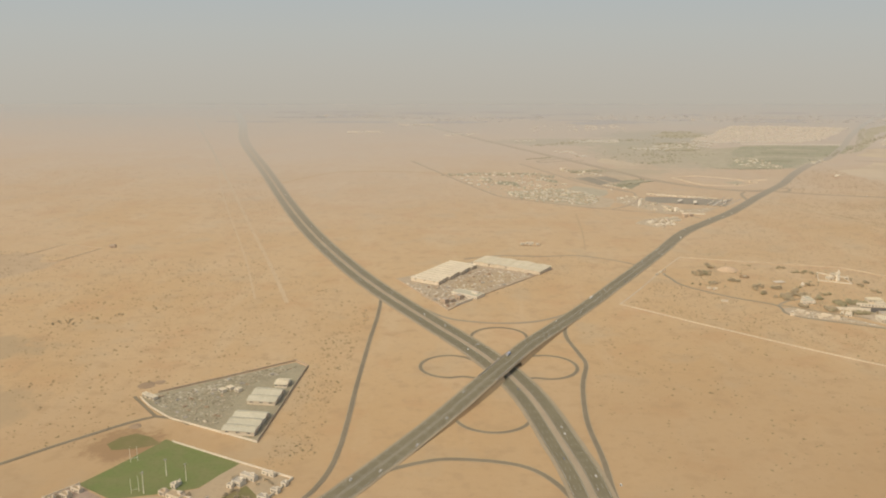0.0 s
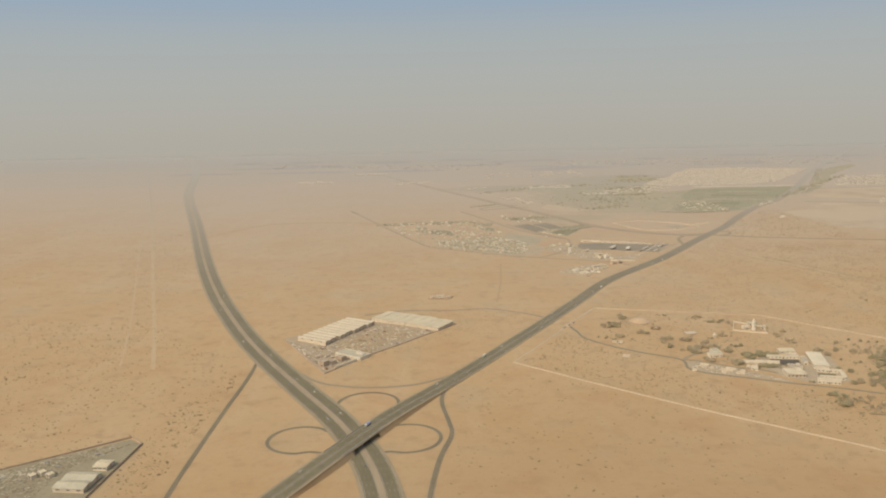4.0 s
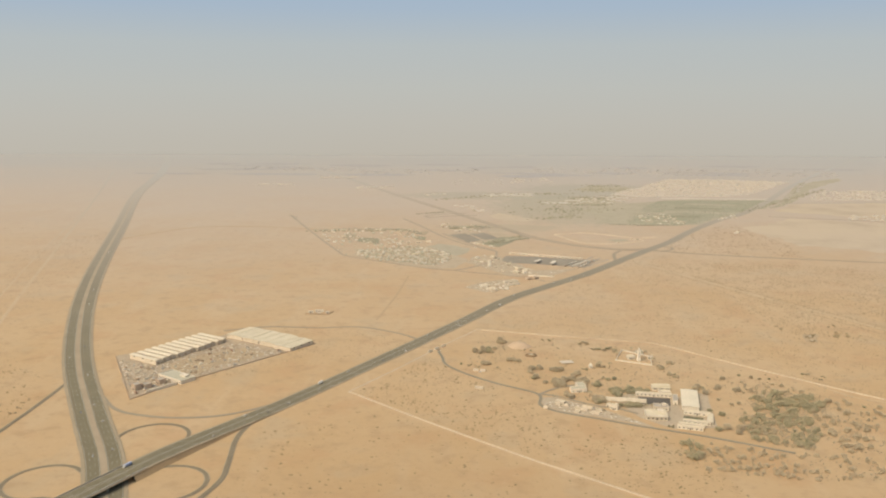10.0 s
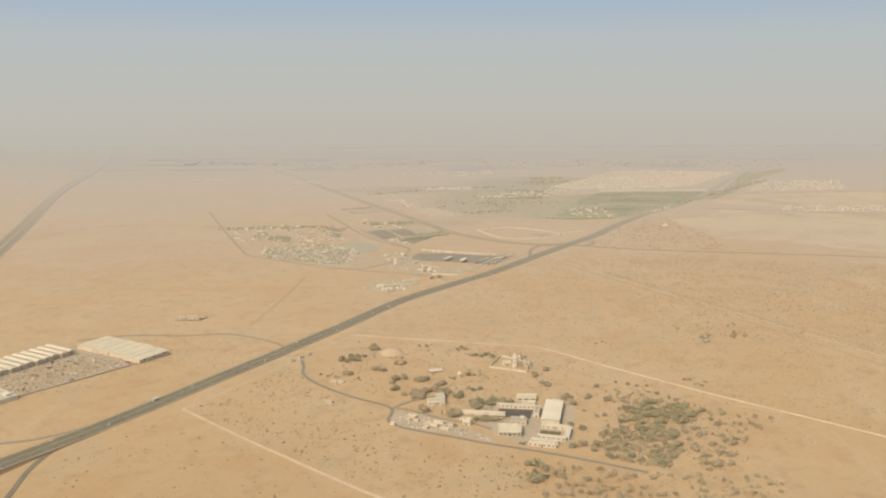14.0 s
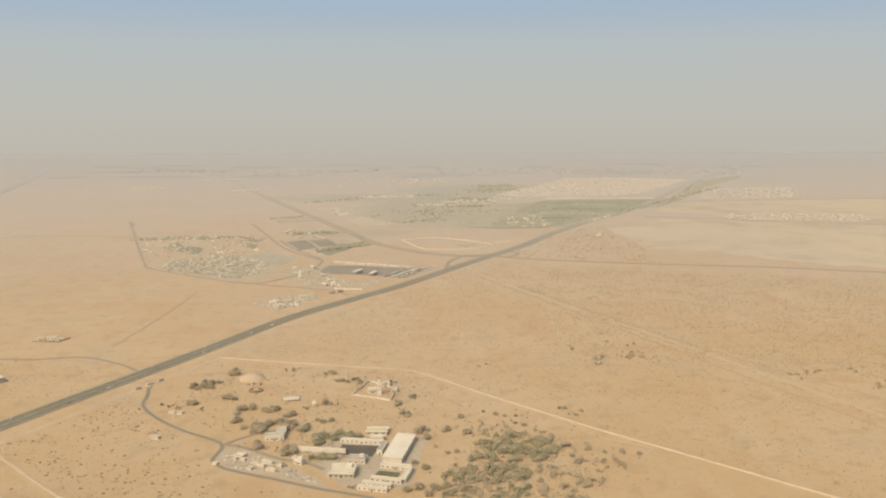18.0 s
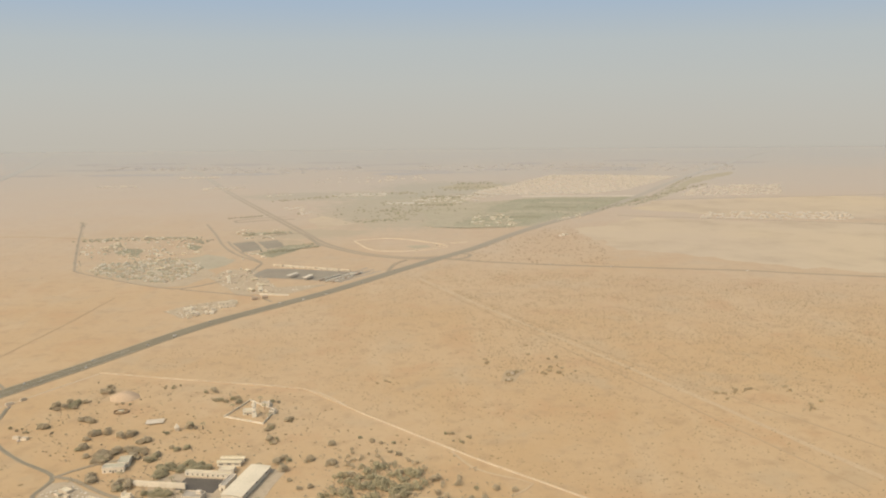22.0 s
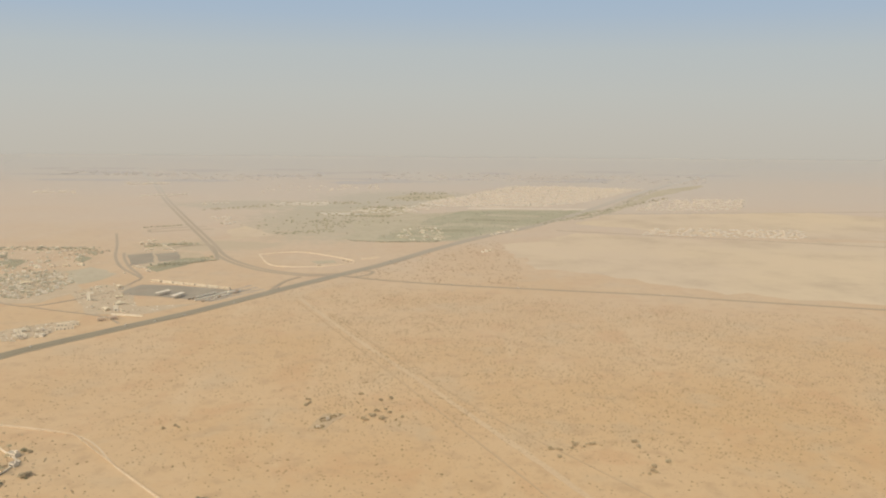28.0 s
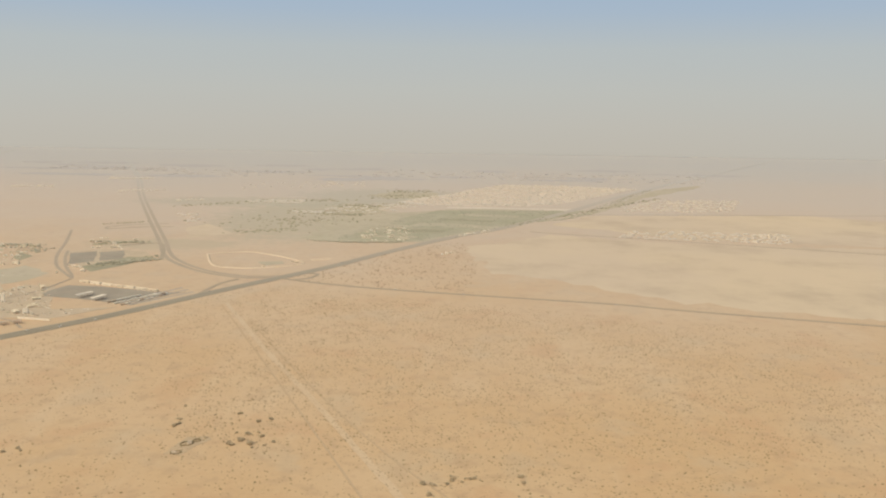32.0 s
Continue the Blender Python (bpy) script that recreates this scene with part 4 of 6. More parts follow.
sheet("estate_ground", [(-68, 741), (-52, 746), (-12, 717), (25, 680), (40, 664), (-17, 694), (-41, 699), (-66, 720)], TOWN_GROUND, "pale trodden yard of the estate", rough_edge=2.0)
sheet("estate_ground", [(10, 742), (30, 760), (78, 750), (100, 765), (115, 758), (98, 668), (55, 662), (28, 690)], TOWN_GROUND, "pale paving between the estate buildings", rough_edge=1.5)
h_ = heap(MOUND, "broad orange mound of sand inside the estate", 15, 6.0, rng)
h_.name = "sand_mound"
h_.matrix_basis = place(-78, 930)
# hall, rows and courts
warehouse(52, 17, 4.4, 0.5, place(91.5, 709, 77.5), "large white hall with a smooth pale roof", "", WHITE_WALL, ROOF_BRIGHT, 2, False)
warehouse(19.5, 5.2, 3.4, 0.9, place(58, 776.5, -1), "long low white stable block", "stable blocks", WHITE_WALL, ROOF_PALE)
warehouse(19.5, 5.2, 3.4, 0.9, place(57, 769, -1), "long low white stable block", "stable blocks", WHITE_WALL, ROOF_PALE)
flat_house(12, 7.5, 3.6, place(68, 759, -2), "small white block beside the stables", WHITE_WALL, ROOF_PALE, name="outbuilding", category="building", hut=False)
sheet("dark_court", [(38, 750), (71, 746), (66, 723.5), (34, 730)], COURT_DARK, "dark paved court between white buildings")
flat_house(38, 4.5, 3.0, place(55, 753, -9), "long white arcade beside the dark court", WHITE_WALL, ROOF_PALE, name="arcade", category="building", hut=False)
flat_house(5, 20, 4.0, place(74, 737, -12), "white wing beside the dark court", WHITE_WALL, ROOF_GREY, name="arcade", category="building", hut=False)
flat_house(15, 10, 3.6, place(54, 715, -8), "cream flat-roofed house beside the dark court", CREAM_WALL, ROOF_GREY)
flat_house(42, 2.4, 3.2, place(22, 735, -8), "long white garden wall with a roofed walk", WHITE_WALL, ROOF_PALE, name="covered_walk", category="walkway", hut=False, detail=False)
villa = flat_house(21, 17, 4.4, place(44, 693, -4), "white villa with a columned front", WHITE_WALL, ROOF_PALE, name="villa")
for k in range(6):
    part("column", Geo().tube(-9.5 + 3.8 * k, -9.6, 0, 3.8, 0.4, 0.35, 8), WHITE_WALL, villa)
part("portico_roof", Geo().box(-10.5, -10.2, 3.8, 10.5, -8.5, 4.3), WHITE_WALL, villa)
sheet("green_court", [(73, 697), (91, 692), (87, 678), (68, 682)], COURT_GREEN, "dark green planted court inside a white block")
for (x, y, sx, sy) in ((87, 700.5, 26, 5), (95.5, 685, 5.5, 22), (80, 676.5, 26, 4.5), (73, 669, 24, 4.2), (70, 662, 24, 4.0)):
    flat_house(sx, sy, 2.9, place(x, y, -15), "low white wing of the courtyard block", WHITE_WALL, ROOF_PALE, "courtyard wings", name="courtyard_wing", category="building", hut=False)
flat_house(17, 8, 4.2, place(-24, 764, 8), "white house among dark trees", WHITE_WALL, TARP, hut=False)
flat_house(9, 13, 4.0, place(-20, 776, 8), "white annex among dark trees", WHITE_WALL, TARP, hut=False)
flat_house(8, 5, 4.5, place(6, 712, -30), "white gate lodge at the garden wall", WHITE_WALL, ROOF_PALE)
flat_house(4, 3, 3, place(1, 719, -30), "white hut beside the estate road", WHITE_WALL, ROOF_PALE, name="hut", category="hut")
for k, (x, y, sx, sy) in enumerate(((-47, 729, 10, 6), (-50, 722, 5, 3), (-42, 719, 4, 3), (-30, 711, 8, 2.5), (-21, 714, 11, 3), (-25, 708, 7, 3), (-15, 699, 9, 3), (-33, 702, 5, 4), (-64, 712, 5, 3), (-10, 707, 6, 2.5))):
    flat_house(sx, sy, 1.7, place(x, y, -30), "small pale hut with a greenish roof in the estate yard", CREAM_WALL, TARP if k % 2 else ROOF_PALE, "huts of the estate yard", name="hut", category="hut", hut=False, detail=False)
for x, y, sx, sy in ((-135, 829, 6, 3), (-127, 827, 6, 3), (-132, 768, 9, 4), (-192, 899, 6, 3), (-184, 912, 7, 3), (-176, 924, 6, 2.5)):
    flat_house(sx, sy, 1.9, place(x, y, 55 if x < -170 else -10), "small pale hut on the sand", CREAM_WALL, ROOF_GREY, "huts of the estate", name="hut", category="hut", hut=False, detail=False)
cp = thing("shade_canopy", "flat tan shade canopy on thin posts", "canopy", place(-25, 864, 12))
part("roof", Geo().box(-8, -5.5, 1.2, 8, 5.5, 1.35), CREAM_WALL, cp)
for px in (-6.5, 0, 6.5):
    for py in (-4.6, 4.6):
        part("post", Geo().tube(px, py, 0, 1.2, 0.12, 0.12, 6), RAIL, cp)
pen = thing("corral", "small round corral of dark brushwood with a thatched shelter", "corral", place(-66, 890, 10))
for k in range(14):
    a, b = 6.283 * k / 14, 6.283 * (k + 0.86) / 14
    part("brush_panel", Geo().bar((7 * math.cos(a), 5.5 * math.sin(a), 0.8), (7 * math.cos(b), 5.5 * math.sin(b), 0.8), 0.7, 1.6), SOIL, pen)
part("shelter_roof", Geo().gable_roof(-2.5, -1.6, 2.5, 1.6, 1.9, 0.6), TARP, pen, "pale thatched roof")
for px in (-2.3, 2.3):
    for py in (-1.4, 1.4):
        part("post", Geo().tube(px, py, 0, 1.9, 0.12, 0.12, 6), TIMBER, pen)
pv = thing("pavilion", "small pale pavilion with a steep pointed roof", "pavilion", place(1, 845, 20))
part("wall", Geo().box(-1.7, -1.7, 0, 1.7, 1.7, 3.0), CREAM_WALL, pv)
part("roof", Geo().add([(-2.1, -2.1, 3), (2.1, -2.1, 3), (2.1, 2.1, 3), (-2.1, 2.1, 3), (0, 0, 6.8)], [(3, 2, 1, 0), (0, 1, 4), (1, 2, 4), (2, 3, 4), (3, 0, 4)]), WHITE_WALL, pv, "pointed pale roof")
# tower in its own small walled yard
tw = thing("minaret", "slim white minaret in a small walled yard", "tower", place(64, 876, 10))
part("plinth", Geo().box(-2.0, -2.0, 0, 2.0, 2.0, 3.0), BRIGHT_WHITE, tw)
shaft = part("shaft", Geo().box(-1.5, -1.5, 3.0, 1.5, 1.5, 11.5), BRIGHT_WHITE, tw)
part("balcony", Geo().box(-2.1, -2.1, 11.5, 2.1, 2.1, 11.9).ring(-2.1, -2.1, 2.1, 2.1, .2, 11.9, 12.7), BRIGHT_WHITE, tw)
part("lantern", Geo().tube(0, 0, 11.9, 14.6, 1.0, 1.0, 8), BRIGHT_WHITE, tw)
part("cap", Geo().tube(0, 0, 14.6, 16.8, 1.2, 0.05, 8), BRIGHT_WHITE, tw, "pointed white cap")
for k in range(2):
    part("window", Geo().box(-.4, -1.6, 5.0 + 3.5 * k, .4, -1.4, 6.2 + 3.5 * k), GLASS_DARK, shaft)
flat_house(9, 8, 3.4, place(56, 884, 10), "low white prayer hall beside the minaret", WHITE_WALL, ROOF_PALE, name="prayer_hall", category="building", hut=False)
flat_house(10, 5, 3.0, place(70, 903, -25), "white house behind the tower", WHITE_WALL, ROOF_GREY)
flat_house(6, 5, 2.8, place(80, 884, -25), "small white house beside the tower", WHITE_WALL, ROOF_GREY)
boundary_wall([(36, 875), (76, 857), (81, 891), (51, 917), (36, 875)], 1.6, 0.6, WHITE_WALL, "white wall round the tower yard", 14)

# trees of the estate
tr = random.Random(11)
kinds = [tree(tr, tr.uniform(3.4, 5.0), tr.uniform(3.2, 4.4), lf, lb) for lf, lb in ((LEAF, "dusty dark acacia with a spreading crown"), (LEAF, "low dusty ghaf tree on the sand"), (LEAF_GREEN, "dark green bushy tree"), (LEAF, "broad thorn tree with a ragged crown"))]
small = [tree(tr, tr.uniform(2.4, 3.4), tr.uniform(1.7, 2.4), lf, lb) for lf, lb in ((LEAF, "small dusty thorn bush tree"), (LEAF_GREEN, "small green garden tree"))]
for i, k in enumerate(kinds + small):
    k.matrix_basis = place((150, 168, 185, 205, 120, 131)[i], (772, 748, 726, 752, 742, 690)[i], 20 * i)


def plant(points, pool, jitter=1.5, group="trees of the estate"):
    for x, y in points:
        t = copy_thing(tr.choice(pool), place(x + tr.uniform(-jitter, jitter), y + tr.uniform(-jitter, jitter), tr.uniform(0, 360)) @ Matrix.Scale(tr.uniform(0.8, 1.25), 4))
        t["group"] = group


def groves(patches, pool, group="trees of the estate", lo=0.5, hi=0.95):
    """Loose groves: centre, half-widths and number of trees."""
    for cx, cy, rx, ry, n in patches:
        for k in range(n):
            a, r = tr.uniform(0, 6.283), math.sqrt(tr.random())
            t = copy_thing(tr.choice(pool), place(cx + rx * r * math.cos(a), cy + ry * r * math.sin(a), tr.uniform(0, 360)) @ Matrix.Scale(tr.uniform(lo, hi), 4))
            t["group"] = group


def joined_groves(name, label, patches, leaf, seed):
    """A thicket whose trees cannot be told apart: trunks and crowns in one mesh."""
    g, r = Geo(), random.Random(seed)
    for poly, n, k in patches:
        for x, y in scatter(poly, n, r):
            h, w = k * r.uniform(2.6, 5.4), k * r.uniform(1.8, 3.4)
            one = clumps(Geo(), r, 44, w, h * 0.15, h * 0.95, w * 0.25).tube(0, 0, 0, h * 0.5, 0.2, 0.12, 5)
            g.add([(x + p[0], y + p[1], p[2]) for p in one.v], one.f)
    tagged(new(name, g.mesh(name, leaf)), label, "trees", kind="stuff")




def palm(rng, height, label):
    t = thing("palm_tree", label, "palm tree")
    part("trunk", Geo().tube(0, 0, 0, height, 0.26, 0.2, 7, (0.4, 0.2)), BARK, t)
    g = Geo()
    for k in range(16):
        a, up = k * 2.4 + rng.uniform(-.2, .2), rng.uniform(0.1, 0.9)
        c, sn = math.cos(a), math.sin(a)
        pts = [Vector((0.4 + c * r, 0.2 + sn * r, height + z)) for r, z in ((0.1, 0.1), (1.0, 0.3 + up), (2.1, 0.1 + up * 0.7), (3.0, -0.9 + up * 0.5))]
        for p, q, w in zip(pts, pts[1:], (0.5, 0.75, 0.45)):
            g.bar(p, q, w, 0.07)
    part("crown", g, LEAF_GREEN, t)
    return t


palm_a = palm(tr, 6.5, "tall date palm on the sand")
palm_a.matrix_basis = place(12, 847)
for x, y in ((24, 847), (70, 893), (62, 912), (40, 893), (79, 868), (15, 742), (30, 739), (-14, 748)):
    copy_thing(palm_a, place(x, y, 50 * x) @ Matrix.Scale(0.85, 4))["group"] = "palms of the estate"

mixed = kinds + small
# open ground round the mound
groves([(-124, 908, 17, 14, 17), (-123, 854, 7, 6, 5), (-90, 865, 8, 6, 6), (-66, 839, 8, 8, 6), (-42, 836, 10, 8, 7), (-22, 820, 9, 4, 6), (-103, 948, 7, 11, 5), (-68, 801, 4, 6, 3), (-75, 824, 4, 4, 2)], kinds, lo=0.65, hi=1.1)
groves([(-41, 959, 11, 6, 6), (-121, 971, 3, 4, 1), (-135, 841, 4, 5, 3), (-110, 838, 3, 4, 2), (-6, 840, 6, 5, 4), (-145, 852, 8, 8, 3), (-70, 905, 9, 9, 4)], small)
# round the houses and gardens
groves([(-46, 786, 15, 10, 20), (-30, 800, 9, 6, 8), (-13, 793, 8, 12, 9), (0, 787, 6, 8, 5), (-8, 734, 8, 8, 8), (-36, 747, 4, 9, 5)], kinds, lo=0.7, hi=1.15)
groves([(31, 766, 21, 9, 36), (15, 754, 6, 6, 8), (24, 722, 13, 3, 13), (-8, 733, 4, 6, 4)], kinds[2:3], lo=0.6, hi=1.1)
groves([(23, 722, 12, 3, 12), (42, 724, 6, 2, 4), (-8, 708, 4, 3, 3), (53, 668, 4, 3, 3), (20, 740, 14, 2, 7)], small)
# round the tower
groves([(35, 915, 9, 11, 7), (6, 945, 7, 9, 6), (18, 920, 5, 6, 4), (85, 847, 7, 6, 6), (90, 818, 7, 8, 7), (102, 864, 7, 5, 4), (16, 852, 7, 6, 6), (78, 912, 5, 4, 2), (13, 805, 5, 4, 3), (24, 804, 3, 4, 2)], mixed)
# behind the hall
groves([(109, 775, 5, 8, 5), (91, 766, 6, 3, 3), (128, 778, 4, 3, 2)], mixed)
groves([(246, 829, 4, 4, 4), (250, 813, 3, 2, 2), (264, 824, 3, 5, 3), (258, 813, 4, 2, 2)], small)
DENSE = [(147, 709), (153, 746), (181, 768), (210, 767), (230, 749), (224, 718), (199, 707), (170, 703)]
WOOD = [(125, 688), (131, 704), (199, 705), (190, 650), (168, 614), (121, 636)]
OPEN = [(202, 707), (233, 749), (246, 717), (262, 690), (250, 650), (226, 610), (190, 612), (190, 650)]
SOUTH = [(45, 601), (53, 626), (70, 631), (97, 620), (140, 609), (200, 604), (260, 600), (240, 560), (141, 556), (60, 566), (50, 587)]
joined_groves("plantation_trees", "dense dusty green trees of a plantation", [(DENSE, 110, 1.1), (WOOD, 120, 0.95), ([(45, 601), (53, 626), (70, 631), (72, 604), (56, 588)], 16, 1.2)], LEAF_GREEN, 15)
joined_groves("thin_wood", "thin brownish trees of a neglected plantation", [(WOOD, 80, 0.7), (OPEN, 60, 0.95), (SOUTH, 120, 0.8), ([(140, 770), (160, 800), (205, 800), (232, 752), (210, 770), (160, 755)], 34, 0.7), ([(246, 717), (233, 749), (255, 745), (275, 715), (285, 680), (262, 690)], 20, 0.8)], LEAF, 16)
edge = [(109, 781, 1.0), (112, 760, 1.1), (104, 774, 1.0), (131, 780, 1.0), (145, 809, 0.9), (147, 773, 0.7), (130, 728, 0.7), (138, 731, 0.7), (102, 709, 0.9), (111, 699, 1.1), (118, 662, 1.1), (105, 663, 1.2), (96, 660, 1.1), (113, 652, 0.9), (168, 823, 0.6), (179, 815, 0.7), (187, 811, 0.6), (198, 811, 0.6), (203, 787, 0.8), (236, 742, 0.8), (238, 706, 0.9), (236, 718, 0.7), (265, 726, 0.6), (280, 725, 0.8), (294, 722, 0.7)]
for x, y, k in edge:
    copy_thing(tr.choice(kinds), place(x, y, tr.uniform(0, 360)) @ Matrix.Scale(k, 4))["group"] = "trees of the estate"

# animal pens with bushes out in the scrub
brush = [tree(tr, 2.2, 1.9, BRUSH, "low dry thorn bush beside a pen", "bush"), tree(tr, 1.7, 1.5, BRUSH, "small dry bush on the sand", "bush")]
brush[0].matrix_basis, brush[1].matrix_basis = place(356, 1000), place(516, 924)
clump = [(350, 990, 1.6), (367, 990, 1.5), (359, 999, 1.2), (360, 1011, 1.2), (374, 1008, 1.2), (370, 1014, 1.0), (371, 983, 0.9), (350, 1013, 0.9), (386, 996, 1.0), (380, 988, 0.9), (362, 1039, 1.1), (372, 1046, 1.1), (342, 1057, 1.1),
         (289, 1041, 1.1), (291, 1024, 1.0), (285, 1073, 0.8), (319, 1053, 0.7), (319, 1034, 0.7), (329, 1020, 0.9), (327, 1000, 0.8)]
row = [(515, 926, 1.4), (524, 923, 1.3), (521, 909, 1.4), (534, 926, 1.1), (539, 936, 1.3), (538, 931, 1.0), (545, 929, 0.9), (548, 935, 0.8), (555, 936, 1.1), (559, 933, 0.8), (589, 940, 1.2), (592, 930, 1.2), (595, 890, 1.4), (608, 899, 1.4), (594, 880, 1.2), (588, 877, 1.0), (583, 878, 0.9)]
for x, y, k in clump + row:
    for j in range(2 if k > 0.95 else 1):
        t = copy_thing(tr.choice(brush), place(x + tr.gauss(0, 1.6) * j, y + tr.gauss(0, 1.2) * j, tr.uniform(0, 360)) @ Matrix.Scale(k * tr.uniform(0.75, 1.0), 4))
        t["group"] = "bushes round the pens"
plant([(179 + tr.gauss(0, 5), 968 + tr.gauss(0, 4)) for _ in range(3)] + [(292, 1029), (294, 1031)], brush, 0, "bushes round the pens")
groves([(-964, 660, 16, 12, 16), (-940, 676, 10, 6, 7), (-915, 690, 8, 5, 5), (-985, 650, 9, 6, 5), (-870, 720, 14, 8, 5), (-600, 700, 8, 30, 5)], brush, "bushes on the plain")
sheet("trodden_patch", [(303, 968), (317, 965), (324, 984), (334, 1000), (327, 1005), (312, 1002), (307, 987)], TRODDEN, "brown trodden sand round the animal pens", rough_edge=1.6)
for x, y, rx, ry in ((312, 970, 4.5, 3.0), (315, 988, 5.5, 4.0), (321, 995, 3.5, 2.5)):
    p_ = thing("animal_pen", "ragged round pen of piled thorn brush", "pen", place(x, y, 25), "animal pens in the scrub")
    for k in range(11):
        a, b = 6.283 * k / 11, 6.283 * (k + 0.9) / 11
        part("brush_panel", Geo().bar((rx * math.cos(a), ry * math.sin(a), 0.5), (rx * math.cos(b), ry * math.sin(b), 0.5), tr.uniform(0.4, 0.9), tr.uniform(0.7, 1.2)), SHRUB, p_)
for x, y in ((311, 968), (317, 989)):
    flat_house(3.5, 1.8, 1.6, place(x, y, 25), "low pale shelter of an animal pen", CREAM_WALL, ROOF_PALE, "pen shelters", name="pen_shelter", category="shelter", hut=False, detail=False)

# ---- lone buildings on the plain ----
for x, y, sx, sy, h in ((-379, 1088, 8, 4, 2.6), (-367, 1093, 13, 5, 3.0), (-354, 1087, 6, 4, 2.4), (-366, 1083, 5, 3, 2.2)):
    flat_house(sx, sy, h, place(x, y, 8), "small white desert farm building", WHITE_WALL, ROOF_GREY, "desert farm", name="farm_building", category="building", hut=False)
boundary_wall([(-386, 1080), (-352, 1078), (-346, 1096)], 1.2, 0.4, SOIL, "low dark wall of the desert farm", 10)
boundary_wall([(-1199, 978), (-1167, 1065), (-1091, 1039)], 0.8, 0.8, BERM, "low sand-coloured wall of an empty enclosure")
boundary_wall([(-1199, 978), (-1122, 954), (-1091, 1039)], 0.7, 0.8, BERM, "low sand-coloured wall of an empty enclosure", posts=False)
flat_house(10, 7, 3.5, place(-1076, 1047, 10), "small grey block hut by an empty enclosure", TAN_WALL, ROOF_GREY, name="hut", category="hut")
for x, y, r in ((-796, 470, 9), (-785, 478, 6), (-771, 379, 6)):
    hp = heap(SOIL, "low dark heap of brush and soil", r, 1.2, rng)
    hp.matrix_basis = place(x, y, rng.uniform(0, 180))

# ---- settlement beyond the highway ----
rg = random.Random(21)
sheet("town_ground", [(-385, 1560), (-392, 1632), (-329, 1641), (-258, 1690), (-179, 1586), (-150, 1527), (-175, 1440), (-224, 1436), (-300, 1490)], TOWN_GROUND, "pale dusty ground of a desert settlement", rough_edge=8.0)
sheet("town_green", [(-236, 1674), (-206, 1712), (-138, 1656), (-154, 1574), (-174, 1564)], FARM_OLIVE, "pale greenish plot beside the settlement", rough_edge=5.0)
sheet("camp_ground", [(-153, 1272), (-127, 1308), (-69, 1342), (-78, 1267), (-113, 1235)], TOWN_GROUND, "pale trodden ground of a labour camp", rough_edge=3.0)
sheet("service_ground", [(-150, 1500), (-130, 1570), (-80, 1560), (-20, 1420), (60, 1440), (0, 1370), (-70, 1372)], TOWN_GROUND, "pale ground of a roadside service area", rough_edge=4.0)
LOT = [(-80, 1515), (-68, 1570), (-31, 1568), (40, 1553), (100, 1536), (126, 1540), (77, 1454), (45, 1468), (-14, 1484), (-66, 1495)]
sheet("truck_park", LOT, DARK_LOT, "dark paved truck park beside the highway", rough_edge=2.0)
sheet("olive_plot", [(-205, 1850), (-150, 1890), (-60, 1870), (-20, 1812), (-79, 1672), (-118, 1716)], TOWN_GROUND, "pale dusty land inside a road loop", rough_edge=4.0)
sheet("dark_plot", [(-191, 1840), (-152, 1863), (-112, 1764), (-144, 1730)], DARK_LOT, "dark dusty plot ringed by roads", rough_edge=2.0)
sheet("dark_plot", [(-142, 1853), (-104, 1877), (-72, 1792), (-106, 1771)], DARK_LOT, "dark dusty plot ringed by roads", rough_edge=2.0)
sheet("dark_plot", [(-115, 1719), (-79, 1672), (-18, 1805), (-69, 1813), (-96, 1751)], OLIVE_PLOT, "olive-grey planted plot beside the road", rough_edge=2.0)
sheet("town_garden", [(-400, 1735), (-395, 1785), (-355, 1775), (-345, 1704)], OLIVE_PLOT, "olive garden plot of the settlement", rough_edge=4.0)
sheet("town_garden", [(-277, 1794), (-280, 1836), (-247, 1800), (-245, 1760)], OLIVE_PLOT, "olive garden plot of the settlement", rough_edge=4.0)
protos = [flat_house(rg.uniform(8, 15), rg.uniform(4, 6), rg.uniform(2.4, 3.4), place(-300 + 22 * k, 1700 + 9 * k, rg.uniform(-20, 20)), lb, wl, rf, "houses of the settlement")
          for k, (lb, wl, rf) in enumerate((("white flat-roofed house of the settlement", BRIGHT_WHITE, ROOF_PALE), ("cream flat-roofed house of the settlement", CREAM_WALL, ROOF_GREY), ("pale house with a greenish sheet roof", CREAM_WALL, TARP), ("white house with a bright roof", WHITE_WALL, ROOF_PALE)))]
protos.append(warehouse(16, 8, 3.5, 1.2, place(-260, 1560, 12), "long pale shed of the settlement", "houses of the settlement", CREAM_WALL, ROOF_PALE))


def settle(points, pool, turn, group="", size=(0.45, 0.9)):
    for x, y in points:
        t = copy_thing(rg.choice(pool), place(x, y, turn + rg.choice((0, 90, 180, 270)) + rg.uniform(-6, 6)) @ Matrix.Scale(rg.uniform(*size), 4))
        if group:
            t["group"] = group


TOWN = [(-367, 1540), (-385, 1628), (-329, 1636), (-258, 1680), (-182, 1583), (-176, 1520), (-209, 1456), (-290, 1490)]
settle(scatter(TOWN, 95, rg), protos + protos[1:3] * 2, 30, size=(0.32, 0.62))
settle(scatter([(-527, 1880), (-446, 1908), (-280, 1915), (-270, 1875), (-430, 1872), (-510, 1856)], 26, rg), protos, 12, size=(0.4, 0.8))
settle(scatter([(-436, 1765), (-435, 1854), (-400, 1792), (-406, 1735)], 12, rg), protos, 12, size=(0.4, 0.8))
